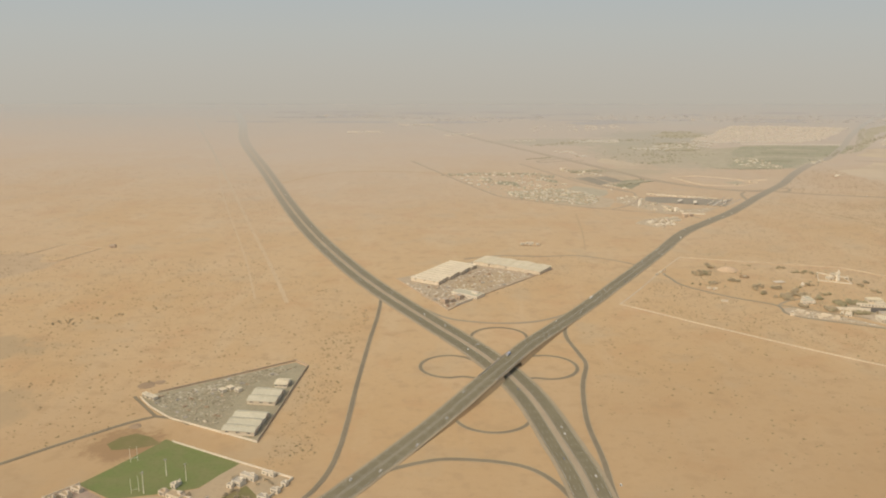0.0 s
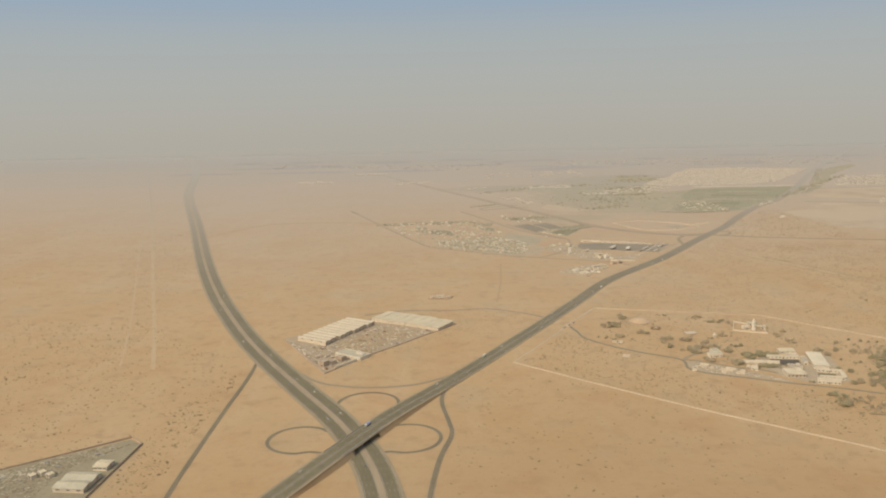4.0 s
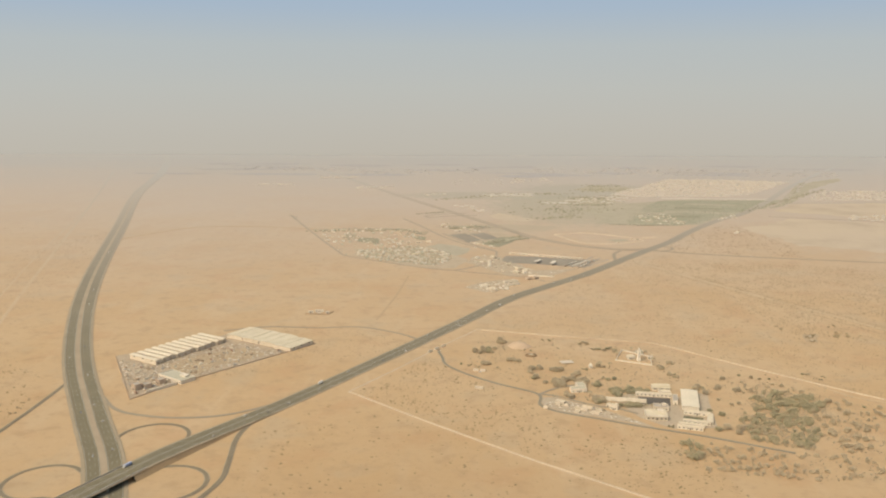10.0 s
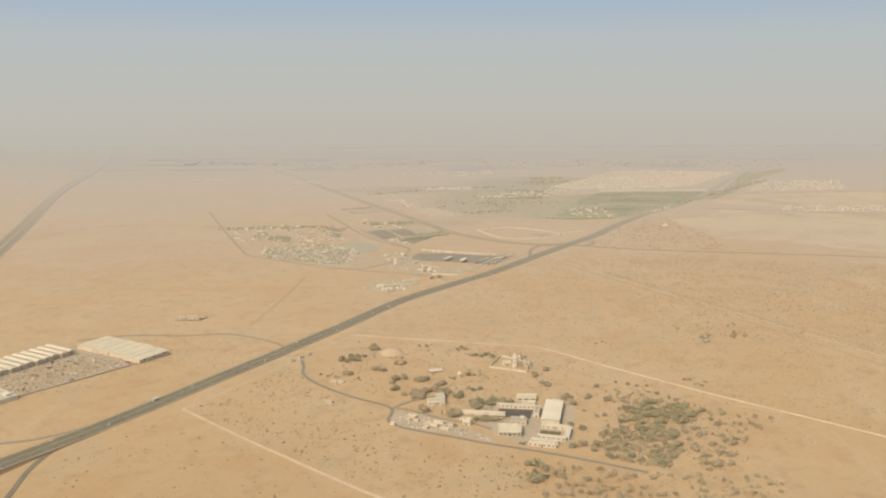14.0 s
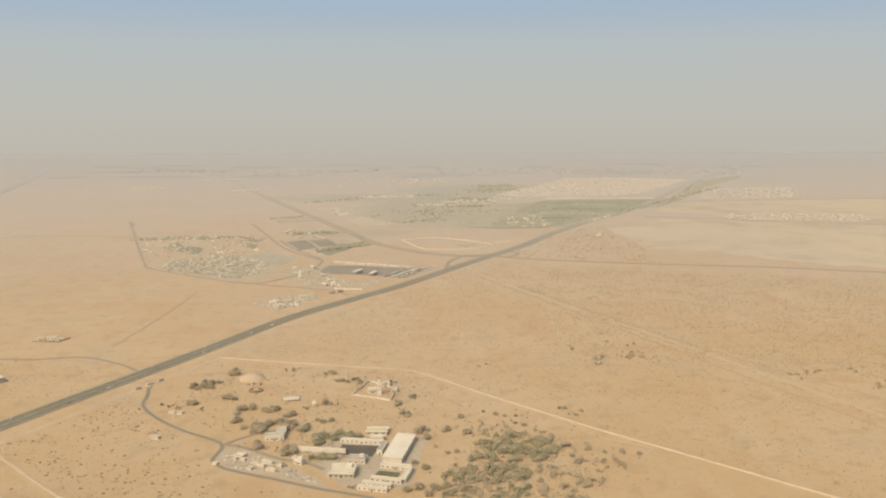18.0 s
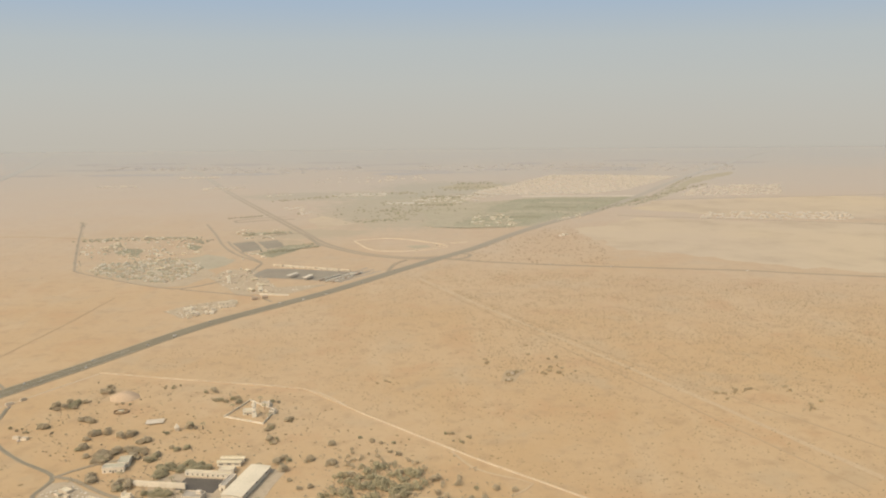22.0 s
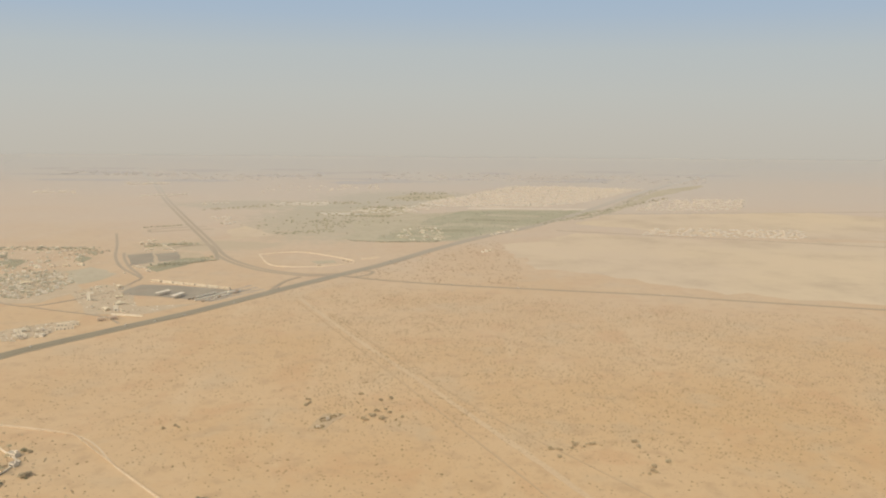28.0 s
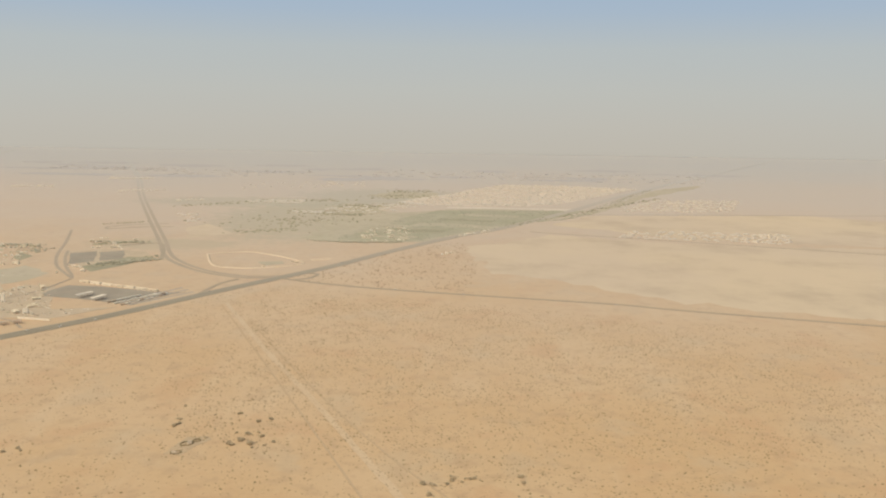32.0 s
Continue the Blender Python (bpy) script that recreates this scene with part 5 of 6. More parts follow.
settle(scatter([(-420, 1690), (-300, 1860), (-230, 1760), (-300, 1660)], 16, rg), protos, 30, size=(0.3, 0.6))
settle([(-175, 1896), (-166, 1900), (-136, 1915), (-128, 1908), (-140, 1905), (-117, 1713), (-112, 1708), (-89, 1673), (-95, 1680), (-129, 1659), (-210, 2012), (-200, 2015)], protos[:1] + protos[3:4], 20, "pale buildings beside the dark plots")
settle([(-216, 1973), (-200, 1965), (-165, 1955), (-155, 1948), (-150, 1962), (-128, 1716), (-120, 1708), (-136, 1722), (-140, 1900), (-118, 1893), (-194, 1978), (-133, 1999)], protos, 20)
for x, y in ((-37, 1338), (-24, 1346)):
    flat_house(10, 6, 4, place(x, y, 30), "brown block shed beside the highway", TAN_WALL, ROOF_GREY, "sheds by the camp", name="shed", category="shed", hut=False)
settle(scatter([(-125, 1275), (-112, 1292), (-78, 1288), (-76, 1262), (-100, 1225)], 26, rg), protos[:3], 25, "huts of the camp")
flat_house(27, 6, 3.5, place(-70, 1312, 24), "long bright white camp building", WHITE_WALL, ROOF_PALE, name="camp_building", category="building")
flat_house(22, 5, 3.2, place(-66, 1294, 24), "long white camp building", WHITE_WALL, ROOF_PALE, name="camp_building", category="building")
settle([(-128, 1492), (-118, 1500), (-126, 1542), (-110, 1567), (-100, 1550), (-57, 1443), (-45, 1436), (-38, 1430), (-61, 1400), (-80, 1410), (-92, 1450), (-70, 1470), (-30, 1392), (-95, 1500), (-85, 1530)], protos, 35, "roadside buildings")
flat_house(4.5, 4.5, 11, place(-104, 1455, 20), "tall narrow white roadside block", BRIGHT_WHITE, ROOF_PALE, name="tower_block", category="building")
flat_house(6, 6, 6.5, place(-40, 1396, 20), "tall white roadside block", BRIGHT_WHITE, ROOF_PALE, name="tower_block", category="building")
boundary_wall([(-36, 1369), (-14, 1366), (10, 1362)], 2.5, 1.0, WHITE_WALL, "white wall beside the highway", 14, posts=False)
for x, y, turn in ((-7, 1497, 62), (21, 1480, 72)):
    cn = thing("fuel_canopy", "long white canopy over a truck park", "canopy", place(x, y, turn), "canopies of the truck park")
    part("roof", Geo().box(-13, -3.5, 5, 13, 3.5, 5.6), WHITE_WALL, cn)
    for px in (-10, 0, 10):
        for py in (-2.4, 2.4):
            part("post", Geo().tube(px, py, 0, 5, .2, .2, 6), STEEL, cn)
for k in range(7):
    flat_house(20, 3.6, 2.8, place(-50 + 21 * k, 1591 - 8.2 * k, -21), "pale roadside shop row", WHITE_WALL if k % 3 else CREAM_WALL, ROOF_PALE, "shop row", name="shop", category="shop", hut=False)
big_truck = truck(BRIGHT_WHITE, "pale dusty box truck on the asphalt", 12, "parked trucks")
big_truck.matrix_basis = place(95, 1510, 40, 0.14)
rust_truck = truck(TAN_WALL, "tan box truck on the asphalt", 12, "parked trucks")
rust_truck.matrix_basis = place(101, 1518, 40, 0.14)
for i in range(3):
    for j in range(9):
        if rg.random() < 0.85:
            copy_thing(rg.choice((big_truck, big_truck, big_truck, rust_truck)), place(44 + 12 * i + 4.1 * j, 1466 - 6 * i + 7.0 * j + rg.uniform(-1, 1), 62 + rg.uniform(-4, 4), 0.14) @ Matrix.Scale(0.62, 4))

for k in range(6):
    berm([(52 + 6.0 * k, 1463 - 1.8 * k), (80 + 6.4 * k, 1512 - 4.0 * k), (112 + 6.6 * k, 1570 - 7.0 * k)], 2.4, 0.7, BERM if k % 2 else CONCRETE, "long low kerb between parking lanes", 12)

# walled oval enclosure near the far junction
berm([(62, 1857), (139, 1884), (229, 1822), (258, 1776), (209, 1741), (151, 1728), (104, 1752)], 4.6, 1.4, BERM, "pale sand bank round an empty enclosure", 9, True)
sheet("green_plot", [(172, 1790), (214, 1798), (222, 1772), (190, 1760)], FARM_OLIVE, "pale green plot inside the sand bank", rough_edge=3.0)
berm([(265, 1822), (299, 1836), (296, 1824), (270, 1812)], 4.0, 1.2, BERM, "small pale sand bank", 6, True)
settle([(513, 1905), (505, 1898), (520, 1912), (235, 1795), (245, 1786), (196, 1745)], protos[:3], 10)

# ---- far farmland, villages and suburbs ----
sheet("farm_field", [(194, 2055), (283, 2025), (415, 2033), (465, 2050), (520, 2135), (639, 2262), (764, 2420), (895, 2640), (710, 2605), (579, 2619), (478, 2579), (380, 2520), (250, 2420), (180, 2300), (230, 2153)], FARM_OLIVE, "pale olive farmland with irrigated plots", rough_edge=16.0)
sheet("farm_field", [(268, 2050), (400, 2045), (455, 2060), (520, 2150), (600, 2240), (500, 2300), (400, 2240), (330, 2190)], FARM_GREEN, "pale green irrigated field", rough_edge=12.0)
sheet("farm_field", [(360, 2290), (500, 2320), (640, 2275), (760, 2430), (880, 2630), (710, 2600), (579, 2612), (470, 2560), (400, 2430)], FARM_GREEN, "pale green irrigated field", rough_edge=14.0)
for k in range(5):
    a, b = Vector((310 + 55 * k, 2100 + 95 * k)), Vector((430 + 62 * k, 2085 + 92 * k))
    d = Vector((0.42, 0.9)) * (30 + 9 * (k % 3))
    sheet("field_strip", [a, b, b + d, a + d], OLIVE_PLOT if k % 2 else FARM_OLIVE, "long field strip in the irrigated farmland", rough_edge=5.0)
sheet("farm_field", [(895, 2600), (1100, 3010), (1210, 3240), (1440, 3470), (1420, 3380), (1145, 3010), (930, 2610), (764, 2395)], FARM_OLIVE, "pale green belt of trees beside the highway", rough_edge=8.0)
sheet("farm_field", [(200, 2562), (241, 2669), (319, 2638), (340, 2500), (226, 2455)], FARM_OLIVE, "dusky gardens beside the farms", rough_edge=12.0)
sheet("farm_field", [(250, 2927), (311, 3052), (469, 3035), (429, 2878), (310, 2845)], FARM_OLIVE, "dusky gardens beyond the farms", rough_edge=12.0)
SUBURB = [(349, 2751), (429, 2922), (507, 3000), (574, 3173), (694, 3373), (913, 3367), (1165, 3280), (1013, 3055), (830, 2781), (724, 2714), (601, 2692), (498, 2700), (429, 2681)]
sheet("suburb_ground", SUBURB, SUBURB_GROUND, "pale bare ground of a new suburb", rough_edge=10.0)
sheet("suburb_ground", [(497, 2675), (495, 2632), (845, 2618), (856, 2660)], SUBURB_GROUND, "pale strip of bare ground beside the fields", rough_edge=5.0)


def far_houses(name, label, regions, mat, seed, lo, hi):
    """Too far off to pick apart: one mesh of small flat-roofed blocks with parapets."""
    g, r = Geo(), random.Random(seed)
    for poly, count, turn in regions:
        c, sn = math.cos(radians(turn)), math.sin(radians(turn))
        for x, y in scatter(poly, count, r):
            b = Geo()
            sx, sy, h = r.uniform(lo, hi), r.uniform(lo, hi) * 0.75, r.uniform(1.8, 3.0)
            b.box(-sx / 2, -sy / 2, 0, sx / 2, sy / 2, h).box(-sx / 4, -sy / 4, h, sx / 6, sy / 5, h + 0.7)
            g.add([(x + c * p[0] - sn * p[1], y + sn * p[0] + c * p[1], p[2]) for p in b.v], b.f)
    tagged(new(name, g.mesh(name, mat)), label, "houses", kind="stuff")


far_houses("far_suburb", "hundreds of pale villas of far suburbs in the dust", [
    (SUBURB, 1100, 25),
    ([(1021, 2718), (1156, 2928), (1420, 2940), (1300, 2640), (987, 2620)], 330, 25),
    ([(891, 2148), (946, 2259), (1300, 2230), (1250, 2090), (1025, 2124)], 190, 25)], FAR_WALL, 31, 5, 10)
def island_mix(name, cols):
    """Each loose block takes one of a few faded colours."""
    m, nt, b = node_mat(name)
    rp = nt.nodes.new("ShaderNodeValToRGB")
    rp.color_ramp.interpolation = "CONSTANT"
    rp.color_ramp.elements[0].color, rp.color_ramp.elements[1].color = (*cols[0], 1), (*cols[-1], 1)
    rp.color_ramp.elements[1].position = 1 - 1 / len(cols)
    for k, c in enumerate(cols[1:-1]):
        rp.color_ramp.elements.new((k + 1) / len(cols)).color = (*c, 1)
    geo = nt.nodes.new("ShaderNodeNewGeometry")
    nt.links.new(geo.outputs["Random Per Island"], rp.inputs[0])
    c = mix_col(nt, span(nt, noise_node(nt, geo.outputs["Position"], 0.9), 0.4, 0.75, 0.0, 0.4), rp.outputs[0], (0.40, 0.335, 0.24))
    nt.links.new(c, b.inputs["Base Color"])
    b.inputs["Roughness"].default_value = 0.9
    return m


STOCK_MIX = island_mix("weathered_stock", ((0.29, 0.245, 0.155), (0.34, 0.29, 0.19), (0.25, 0.205, 0.125), (0.38, 0.33, 0.225), (0.32, 0.27, 0.18), (0.46, 0.40, 0.29)))
BLOCK_MIX = island_mix("settlement_walls", ((0.66, 0.59, 0.465), (0.50, 0.46, 0.345), (0.57, 0.51, 0.39), (0.42, 0.38, 0.27), (0.70, 0.63, 0.50), (0.56, 0.455, 0.32), (0.48, 0.445, 0.335)))
far_houses("settlement_blocks", "countless small white houses packed in the settlement", [(TOWN, 260, 30), ([(-460, 1700), (-500, 1840), (-300, 1880), (-230, 1760), (-300, 1660), (-390, 1650)], 60, 20), ([(-527, 1880), (-446, 1908), (-280, 1915), (-270, 1875), (-430, 1872), (-510, 1856)], 16, 12)], BLOCK_MIX, 36, 2.5, 7)
far_houses("white_suburb", "rows of bright white villas in the dust", [
    ([(349, 2751), (429, 2690), (440, 2705), (360, 2765)], 22, 25),
    ([(500, 2690), (830, 2770), (825, 2785), (500, 2702)], 34, 25),
    ([(1000, 3040), (1165, 3280), (1150, 3288), (985, 3048)], 30, 60),
    ([(-102, 2734), (76, 2764), (90, 2690), (-74, 2670)], 60, 10),
    ([(106, 2468), (208, 2472), (208, 2484), (106, 2482)], 18, 5),
    ([(84, 2498), (213, 2490), (213, 2506), (84, 2512)], 14, 5)], FAR_WHITE, 33, 7, 14)
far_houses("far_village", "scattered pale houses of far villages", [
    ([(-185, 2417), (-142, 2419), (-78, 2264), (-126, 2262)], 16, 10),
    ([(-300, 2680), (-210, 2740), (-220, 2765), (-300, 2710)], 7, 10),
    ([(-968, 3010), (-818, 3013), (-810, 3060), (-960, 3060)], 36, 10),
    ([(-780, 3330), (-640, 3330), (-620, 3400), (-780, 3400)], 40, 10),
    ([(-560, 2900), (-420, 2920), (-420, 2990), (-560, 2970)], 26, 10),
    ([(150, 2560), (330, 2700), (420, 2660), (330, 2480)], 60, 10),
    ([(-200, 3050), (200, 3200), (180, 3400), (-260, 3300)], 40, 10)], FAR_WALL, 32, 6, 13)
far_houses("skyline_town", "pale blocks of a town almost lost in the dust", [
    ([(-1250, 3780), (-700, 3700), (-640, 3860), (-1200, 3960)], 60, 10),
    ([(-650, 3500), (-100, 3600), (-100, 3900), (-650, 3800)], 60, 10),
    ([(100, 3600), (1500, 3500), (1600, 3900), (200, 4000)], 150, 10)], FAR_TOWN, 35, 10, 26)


def far_scrub(name, label, belts, mat, seed):
    """Belts of trees and scrub too far off to pick apart: one mesh of low uneven clumps."""
    g, r = Geo(), random.Random(seed)
    for a, b, width, count in belts:
        a, b = Vector(a), Vector(b)
        for _ in range(count):
            q = a + (b - a) * r.random()
            x, y, w, h = q.x + r.gauss(0, width), q.y + r.gauss(0, width), r.uniform(1.6, 5.0), r.uniform(1.0, 2.6)
            low = [(x + w * r.uniform(0.7, 1.2) * math.cos(k * 1.257), y + w * r.uniform(0.5, 1.0) * math.sin(k * 1.257), 0) for k in range(5)]
            top = [(x + (p[0] - x) * 0.6, y + (p[1] - y) * 0.6, h * r.uniform(0.75, 1.1)) for p in low]
            g.add(low + top, [(5, 6, 7, 8, 9)] + [(k, (k + 1) % 5, 5 + (k + 1) % 5, 5 + k) for k in range(5)])
    tagged(new(name, g.mesh(name, mat)), label, "scrub", kind="stuff")


far_scrub("scrub_belts", "dusty olive belts of trees and scrub among far farms", [
    ((35, 2135), (150, 2180), 14, 50), ((94, 2503), (200, 2470), 16, 60), ((200, 2660), (300, 2630), 18, 70), ((180, 2560), (340, 2700), 30, 80),
    ((200, 2443), (296, 2467), 10, 50), ((276, 2876), (439, 2934), 30, 90), ((304, 3048), (428, 3087), 25, 60), ((-252, 2560), (-66, 2700), 14, 50),
    ((-60, 2730), (200, 2790), 16, 70), ((-100, 1985), (-195, 1935), 5, 50), ((-101, 1700), (-25, 1828), 5, 40), ((-530, 1875), (-280, 1905), 6, 60),
    ((40, 2300), (240, 2330), 60, 120), ((650, 2300), (1180, 2990), 8, 120), ((-295, 2207), (-208, 2262), 2, 26)], OLIVE_PLOT, 41)
rf = random.Random(77)
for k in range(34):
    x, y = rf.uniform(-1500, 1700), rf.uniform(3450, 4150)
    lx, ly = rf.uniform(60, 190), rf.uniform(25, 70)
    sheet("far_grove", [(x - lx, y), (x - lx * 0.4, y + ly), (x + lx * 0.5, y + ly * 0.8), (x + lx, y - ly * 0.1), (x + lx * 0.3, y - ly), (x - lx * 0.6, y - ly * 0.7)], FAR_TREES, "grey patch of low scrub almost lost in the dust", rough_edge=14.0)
slip_road("suburb_road", [(700, 2215), (731, 2200), (880, 2155), (1034, 2105), (1400, 1990)], "pale road along the edge of a suburb", 5.0, PALE_ROAD, step=24)
slip_road("suburb_road", [(860, 2520), (900, 2540), (1184, 2575), (1800, 2640)], "pale road along the edge of a suburb", 5.0, PALE_ROAD, step=24)
settle(scatter([(313, 2156), (326, 2037), (427, 2042), (428, 2232), (350, 2243)], 55, rg) + scatter([(528, 2144), (618, 2242), (605, 2179), (533, 2122)], 14, rg), protos[:4], 15, "villas among the farms", (0.4, 0.75))

# ---- vehicles as they stand on the roads ----
cars = [car(CAR_WHITE, "white car on the asphalt"), car(CAR_GREY, "grey car on the asphalt"), car(CAR_BEIGE, "beige car on the asphalt")]
lorries = [truck(CAR_WHITE, "white box truck on the highway"), truck(CAR_BLUE, "blue and white truck on the bridge", 12)]


def on_road(line, s, off, height=None):
    """Pose on a road, near the point s of its line."""
    i = min(range(len(line) - 1), key=lambda k: (line[k] - Vector(s)).length)
    d = (line[i + 1] - line[i]).normalized()
    p = line[i] + (Vector(s) - line[i]).dot(d) * d + Vector((-d.y, d.x)) * off
    return place(p.x, p.y, math.degrees(math.atan2(d.y, d.x)) + (180 if off > 0 else 0), 0.63 + (height(p) if height else 0.0)) @ Matrix.Scale(0.72, 4)


first = True
for s, off, k in (((-517, 649), 9, 0), ((-515, 690), -8, 1), ((-451, 590), -8, 0), ((-540, 695), 6, 0), ((-405, 384), 8, 0), ((-368, 334), -7, 1), ((-786, 1215), 9, 0), ((-700, 1030), -9, 2), ((-390, 250), -9, 0), ((-900, 1560), 7, 0), ((-640, 900), 8, 1), ((-398, 372), 7, 0), ((-386, 300), 10, 0), ((-384, 280), 6, 2), ((-376, 230), -8, 0), ((-470, 590), 9, 0), ((-432, 500), -9, 0), ((-420, 470), -6, 1), ((-585, 790), 8, 0), ((-620, 860), -9, 0), ((-740, 1120), 8, 0)):
    copy_thing(cars[k], on_road(LINE_A, s, off))
for s, off, k in (((-506, 404), 5, 0), ((-524, 352), 8, 0), ((-167, 1030), 8, 0), ((-151, 1045), -7, 0), ((-68, 1212), -6, 0), ((169, 1540), -7, 1), ((-250, 862), 6, 1), ((-478, 450), -6, 0), ((30, 1340), 6, 0), ((-120, 1110), 5, 0), ((-390, 625), 7, 2), ((-360, 672), -7, 0), ((-335, 715), 5, 0), ((-280, 815), -5, 0), ((-230, 905), 7, 0), ((-195, 970), -6, 0), ((-550, 308), 6, 0), ((-562, 288), -6, 0), ((10, 1310), -6, 0), ((110, 1450), 6, 0)):
    copy_thing(cars[k], on_road(LINE_B, s, off, rise_b))
for i, (ln, s, off, hh) in enumerate(((LINE_B, (-302, 772), -7, rise_b), (LINE_B, (-430, 548), -6, rise_b))):
    lorries[i].matrix_basis = on_road(ln, s, off, hh)
copy_thing(lorries[0], on_road(LINE_A, (-455, 540), 8))
copy_thing(lorries[0], on_road(LINE_B, (-105, 1150), 7, rise_b))
copy_thing(lorries[0], on_road(LINE_A, (-375, 150), -8))
for i, c in enumerate(cars):
    c.matrix_basis = on_road(LINE_B, ((60, 1375), (330, 1790), (-350, 690))[i], (7, -6, 4)[i], rise_b)
for x, y, turn in ((440, 1585, -12), (769, 1515, -12), (546, 1562, -12), (-357, 289, 95), (-130, 823, 30), (-180, 905, 60)):
    copy_thing(cars[0], place(x, y, turn, 0.36))

# ---- scrub: countless small shrubs ----
def shrubs(name, label, regions, mat, seed):
    r = np.random.default_rng(seed)
    base = np.array([(1, 0, .2), (-1, 0, .2), (0, 1, .2), (0, -1, .2), (0, 0, .9), (.1, .1, -.05)])
    faces = np.array([(0, 2, 4), (2, 1, 4), (1, 3, 4), (3, 0, 4), (2, 0, 5), (1, 2, 5), (3, 1, 5), (0, 3, 5)])
    vs, fs, n = [], [], 0
    pr = random.Random(seed)
    for poly, count, lo, hi in regions:
        pts = scatter(poly, count, pr)
        for x, y in pts:
            if noise.noise(Vector((x / 55, y / 55, 0))) < pr.uniform(-0.75, 0.35):
                continue
            s = lo + (hi - lo) * pr.random() ** 2.2
            for k in range(2 if s > 1.3 else 1):
                a = pr.uniform(0, 6.28)
                m = np.array([[math.cos(a), -math.sin(a), 0], [math.sin(a), math.cos(a), 0], [0, 0, 1]])
                b = (base * r.uniform(.6, 1.25, (6, 1))) @ m.T * (s, s * pr.uniform(.5, 1), s * pr.uniform(.6, 1))
                vs.append(b + (x + k * s * pr.uniform(-.9, .9), y + k * s * pr.uniform(-.9, .9), 0.02))
                fs.append(faces + n)
                n += 6
    me = bpy.data.meshes.new(name)
    me.from_pydata(np.concatenate(vs).tolist(), [], np.concatenate(fs).tolist())
    me.materials.append(mat)
    tagged(new(name, me), label, "shrubs", kind="stuff")


shrubs("desert_scrub", "thousands of dry brown shrubs dotted over sand", [
    ([(110, 935), (300, 745), (700, 420), (1300, 800), (1000, 1380), (420, 1540), (240, 1610), (20, 1290), (-110, 1025), (60, 965)], 36000, .35, 1.25),
    ([(214, 1478), (222, 1484), (408, 1122), (508, 920), (490, 905), (386, 1108)], 900, .5, 1.3),
    ([(300, 1000), (700, 900), (1000, 1100), (800, 1400), (420, 1520), (250, 1500)], 15000, .4, 1.3),
    ([(-1400, 380), (-810, 330), (-640, 560), (-605, 760), (-800, 960), (-1500, 1050)], 13000, .35, 1.5),
    ([(-345, 640), (-275, 740), (-10, 520), (300, 250), (-300, 0), (-350, 380)], 3200, .45, 1.5),
    ([(-190, 890), (-265, 750), (-20, 540), (110, 450), (40, 650), (-70, 690), (-80, 740), (-165, 830)], 2300, .45, 1.5),
    ([(-640, 300), (-645, 560), (-600, 750), (-600, 330)], 1100, .45, 1.5),
    ([(-570, 740), (-300, 850), (-210, 930), (-300, 1010), (-480, 1000), (-340, 920), (-470, 770)], 1000, .4, 1.2),
    ([(-150, 830), (-120, 990), (90, 940), (260, 770), (130, 800), (20, 800), (-40, 810), (-60, 770)], 900, .4, 1.4),
], SHRUB, 5)
shrubs("distant_scrub", "countless small pale shrubs on the far plain", [
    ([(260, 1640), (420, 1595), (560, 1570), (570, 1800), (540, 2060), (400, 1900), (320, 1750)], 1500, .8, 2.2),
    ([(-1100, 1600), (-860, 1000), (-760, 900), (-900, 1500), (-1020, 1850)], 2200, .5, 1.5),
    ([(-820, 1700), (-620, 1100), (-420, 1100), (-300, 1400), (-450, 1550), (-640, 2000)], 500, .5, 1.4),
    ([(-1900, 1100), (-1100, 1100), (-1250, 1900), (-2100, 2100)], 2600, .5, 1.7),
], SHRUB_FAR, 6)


def scrap_material():
    """Each loose piece takes one of a few faded colours."""
    m, nt, b = node_mat("scrap_mix")
    rnd = nt.nodes.new("ShaderNodeNewGeometry").outputs["Random Per Island"]
    rp = nt.nodes.new("ShaderNodeValToRGB")
    rp.color_ramp.interpolation = "CONSTANT"
    rp.color_ramp.elements[0].color, rp.color_ramp.elements[1].color = (0.42, 0.335, 0.23, 1), (0.68, 0.60, 0.47, 1)
    rp.color_ramp.elements[1].position = 0.8
    for pos, col in ((0.2, (0.34, 0.265, 0.175, 1)), (0.34, (0.50, 0.415, 0.295, 1)), (0.5, (0.40, 0.365, 0.26, 1)), (0.62, (0.58, 0.50, 0.375, 1))):
        rp.color_ramp.elements.new(pos).color = col
    nt.links.new(rnd, rp.inputs[0])
    geo = nt.nodes.new("ShaderNodeNewGeometry").outputs["Position"]
    c = mix_col(nt, span(nt, noise_node(nt, geo, 1.2), 0.4, 0.75, 0.0, 0.5), rp.outputs[0], (0.32, 0.24, 0.155))
    nt.links.new(c, b.inputs["Base Color"])
    b.inputs["Roughness"].default_value = 0.9
    return m


SCRAP = scrap_material()


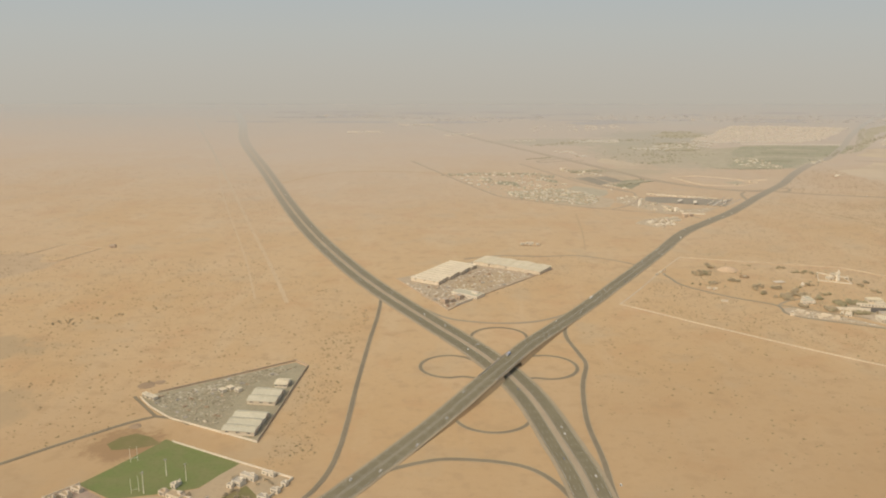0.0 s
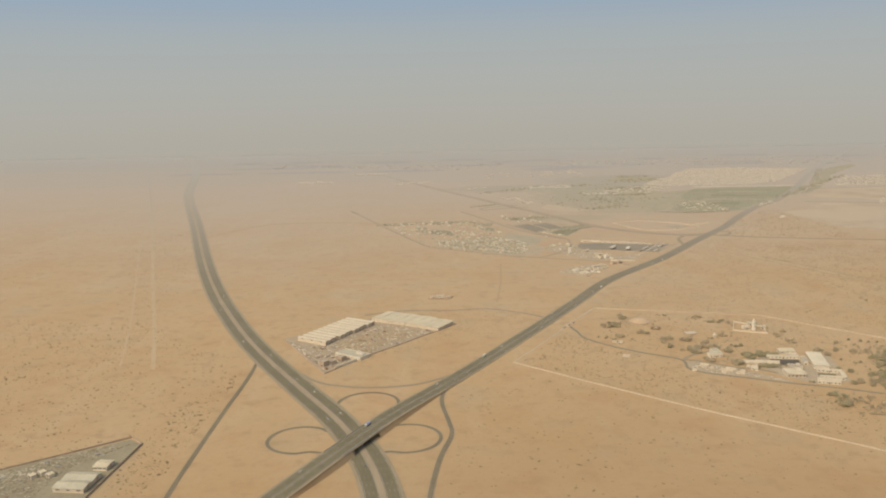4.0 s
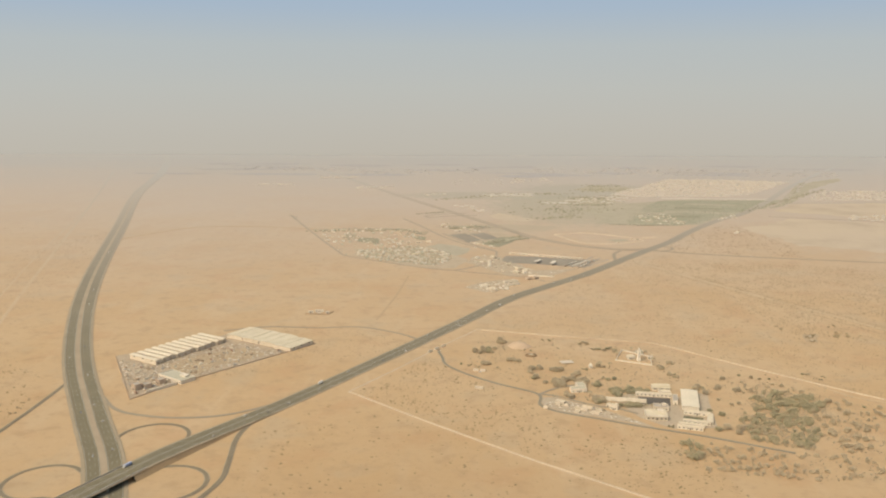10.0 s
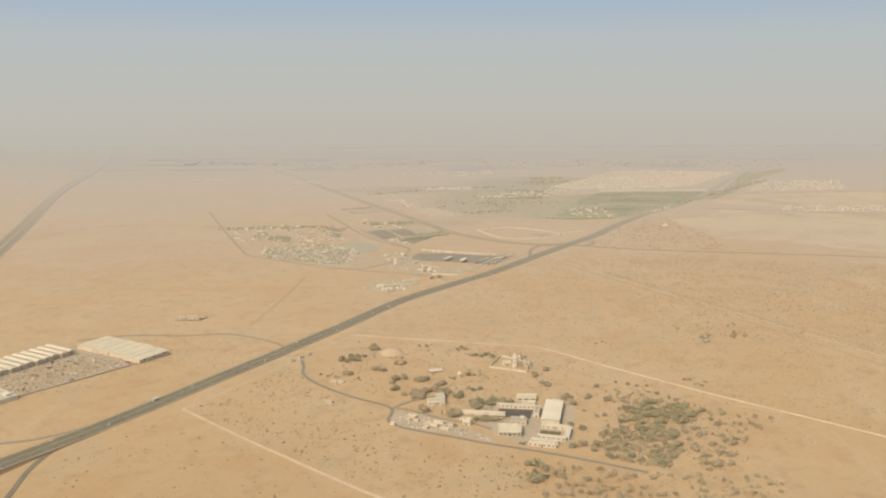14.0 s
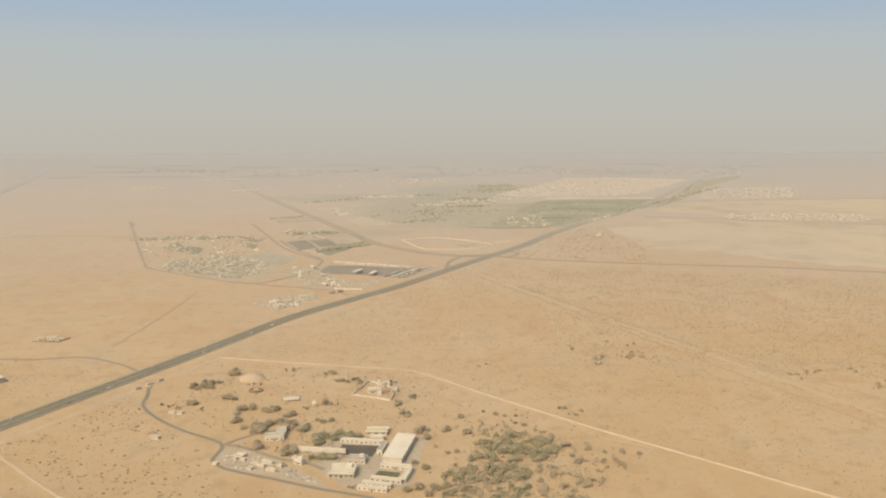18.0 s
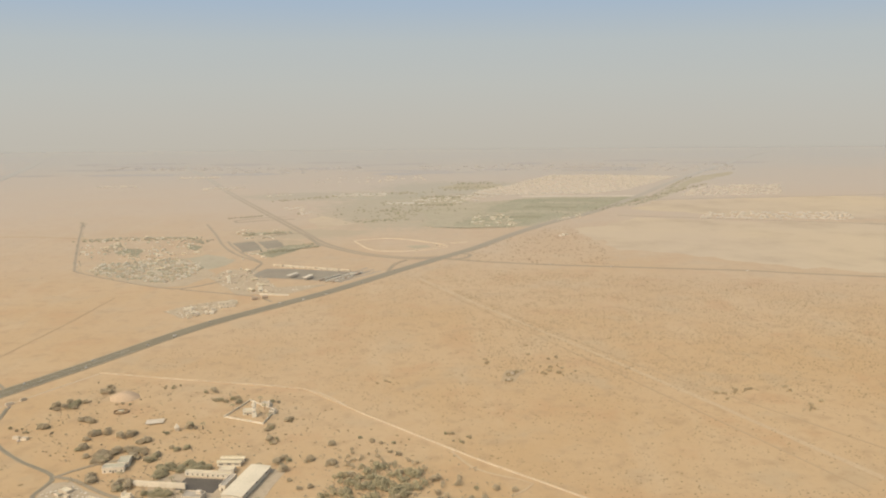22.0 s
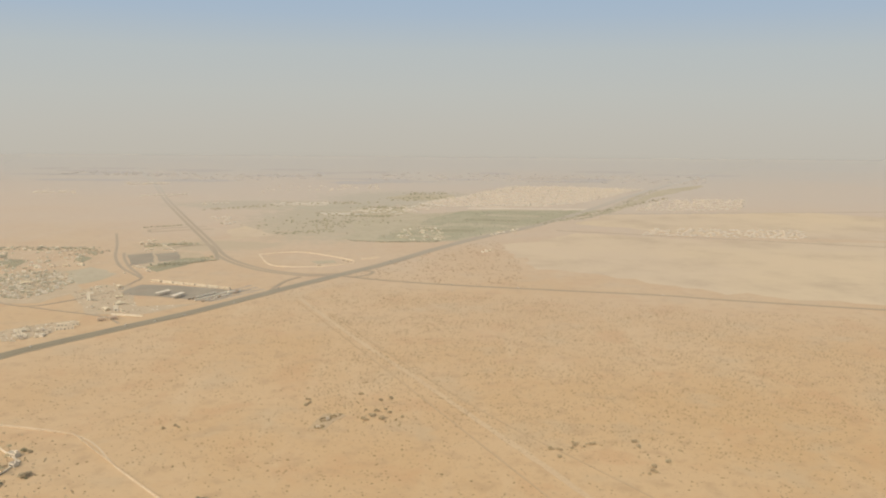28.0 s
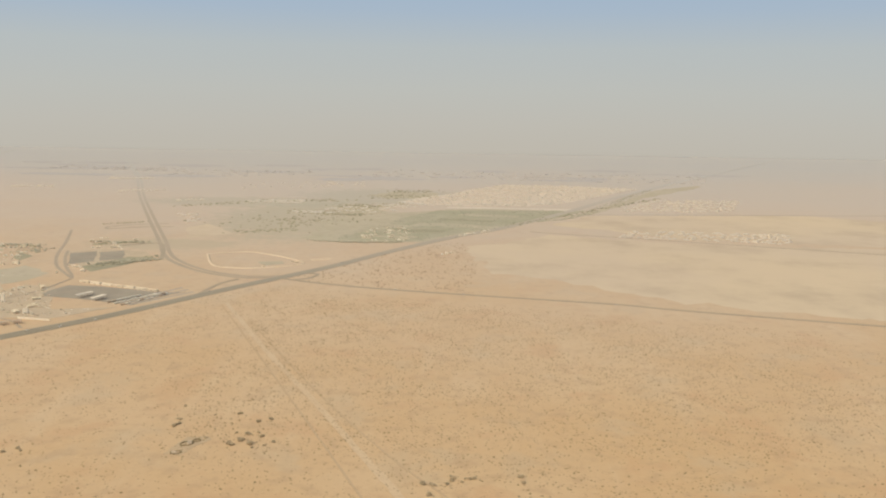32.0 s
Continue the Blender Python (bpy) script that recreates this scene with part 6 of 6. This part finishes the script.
def litter(name, label, regions, seed, mat):
    """Countless loose pieces, crates and rubble: one mesh of small slanted blocks."""
    g, r = Geo(), random.Random(seed)
    for poly, count, lo, hi, hmax in regions:
        for x, y in scatter(poly, count, r):
            a, sx, sy, h = r.uniform(0, 3.14), r.uniform(lo, hi), r.uniform(lo, hi) * 0.5, r.uniform(0.2, hmax)
            c, sn = math.cos(a), math.sin(a)
            b = Geo().add([(-sx, -sy, 0), (sx, -sy, 0), (sx, sy, 0), (-sx, sy, 0), (-sx * .8, -sy * .9, h), (sx * .9, -sy * .8, h * r.uniform(.6, 1)), (sx * .8, sy * .9, h), (-sx * .9, sy * .8, h * r.uniform(.6, 1))],
                          [(4, 5, 6, 7), (0, 1, 5, 4), (1, 2, 6, 5), (2, 3, 7, 6), (3, 0, 4, 7)])
            g.add([(x + c * p[0] - sn * p[1], y + sn * p[0] + c * p[1], p[2] + 0.2) for p in b.v], b.f)
    tagged(new(name, g.mesh(name, mat)), label, "scrap", kind="stuff")


litter("yard_scrap", "countless crates, rubble and scrap strewn over the yards", [
    (pools[0], 240, .4, 1.5, 1.2), (pools[1], 420, .4, 1.6, 1.2),
    ([(-565, 845), (-500, 728), (-470, 770), (-365, 905), (-430, 900), (-510, 830)], 240, .4, 1.3, 1.0),
    ([(-66, 720), (-52, 740), (-12, 714), (25, 680), (38, 666), (-17, 696), (-41, 701)], 160, .4, 1.4, 1.0)], 41, SCRAP)
litter("old_stock", "rows of dark weathered stock and scrap on gravel", [
    ([(-780, 436), (-745, 402), (-700, 378), (-694, 470), (-672, 500), (-655, 525), (-705, 497)], 1100, .4, 1.7, 0.7),
    ([(-770, 437), (-740, 440), (-700, 500), (-660, 530), (-705, 500)], 300, .8, 2.6, 0.8)], 43, STOCK_MIX)
litter("settlement_clutter", "countless sheds, huts and scrap between the houses", [
    ([(-345, 1545), (-385, 1625), (-314, 1635), (-205, 1655), (-186, 1540), (-250, 1476)], 380, .5, 1.7, 1.0),
    ([(-515, 1895), (-290, 1905), (-200, 1760), (-320, 1650), (-420, 1600)], 170, .6, 2.0, 1.2),
    ([(-150, 1500), (-130, 1560), (-80, 1550), (-20, 1420), (40, 1430), (0, 1375), (-70, 1376)], 130, .6, 2.0, 1.4),
    ([(-153, 1272), (-127, 1308), (-69, 1342), (-78, 1267), (-113, 1235)], 110, .6, 2.0, 1.2)], 42, SCRAP)


def grove(name, label, regions, mat, seed):
    g, r = Geo(), random.Random(seed)
    for poly, count, lo, hi in regions:
        for x, y in scatter(poly, count, r):
            s = r.uniform(lo, hi)
            for _ in range(3):
                c = Vector((x + r.uniform(-s, s), y + r.uniform(-s, s), s * r.uniform(.5, 1.3)))
                vs = [c + Vector(d) * s * r.uniform(.5, 1.1) for d in ((1, 0, 0), (-1, 0, 0), (0, 1, 0), (0, -1, 0), (0, 0, .8), (0, 0, -.8))]
                g.add(vs, [(0, 2, 4), (2, 1, 4), (1, 3, 4), (3, 0, 4), (2, 0, 5), (1, 2, 5), (3, 1, 5), (0, 3, 5)])
    tagged(new(name, g.mesh(name, mat)), label, "trees", kind="stuff")


grove("distant_trees", "far pale groves, hedges and palm gardens", [
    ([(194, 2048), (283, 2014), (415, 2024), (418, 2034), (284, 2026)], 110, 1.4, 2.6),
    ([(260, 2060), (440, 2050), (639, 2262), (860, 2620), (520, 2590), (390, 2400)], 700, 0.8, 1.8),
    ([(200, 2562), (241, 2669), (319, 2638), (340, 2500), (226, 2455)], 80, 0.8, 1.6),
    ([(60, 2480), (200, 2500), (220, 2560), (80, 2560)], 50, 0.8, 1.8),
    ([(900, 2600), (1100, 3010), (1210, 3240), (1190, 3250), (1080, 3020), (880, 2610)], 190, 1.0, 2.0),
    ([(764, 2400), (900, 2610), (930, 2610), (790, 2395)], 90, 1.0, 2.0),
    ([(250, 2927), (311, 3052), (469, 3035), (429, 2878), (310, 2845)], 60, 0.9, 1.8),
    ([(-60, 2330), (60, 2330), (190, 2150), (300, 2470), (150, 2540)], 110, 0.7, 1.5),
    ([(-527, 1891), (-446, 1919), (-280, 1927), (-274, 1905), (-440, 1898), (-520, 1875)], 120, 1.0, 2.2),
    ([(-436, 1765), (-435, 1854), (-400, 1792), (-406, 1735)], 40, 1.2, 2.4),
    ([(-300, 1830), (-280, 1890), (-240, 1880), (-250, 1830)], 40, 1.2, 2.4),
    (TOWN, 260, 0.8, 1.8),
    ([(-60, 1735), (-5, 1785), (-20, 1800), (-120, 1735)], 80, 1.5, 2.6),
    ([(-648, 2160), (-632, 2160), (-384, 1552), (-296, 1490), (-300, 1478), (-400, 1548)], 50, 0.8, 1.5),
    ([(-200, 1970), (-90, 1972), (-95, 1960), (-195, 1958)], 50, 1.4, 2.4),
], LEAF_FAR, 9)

grove("plantation_undergrowth", "dense brown-green undergrowth of the plantation", [(DENSE, 260, 0.4, 1.1), (WOOD, 620, 0.4, 1.0), (OPEN, 260, 0.3, 0.9), (SOUTH, 300, 0.3, 0.9), ([(110, 690), (120, 800), (215, 822), (270, 770), (330, 640), (240, 680)], 260, 0.3, 0.9),
    ([(-150, 830), (-125, 985), (90, 940), (160, 850), (110, 780), (20, 790), (-60, 770)], 420, 0.3, 0.9), ([(-60, 745), (-40, 800), (60, 785), (60, 760), (0, 730)], 200, 0.3, 1.0), ([(5, 716), (10, 745), (45, 728), (40, 714)], 110, 0.3, 0.8)], LEAF, 14)

# trees and bushes round the club houses
joined_groves("club_bushes", "dusty green bushes round the club houses", [
    ([(x - rx, y), (x, y + ry), (x + rx, y), (x, y - ry)], n, 0.5) for x, y, rx, ry, n in (
        (-764, 243, 12, 5, 14), (-786, 257, 7, 6, 8), (-744, 235, 7, 5, 7), (-690, 266, 9, 4, 6), (-676, 253, 6, 5, 5),
        (-652, 266, 10, 9, 14), (-640, 258, 7, 7, 8), (-632, 284, 9, 6, 7), (-655, 290, 6, 5, 4), (-664, 246, 5, 5, 4))], LEAF, 43)
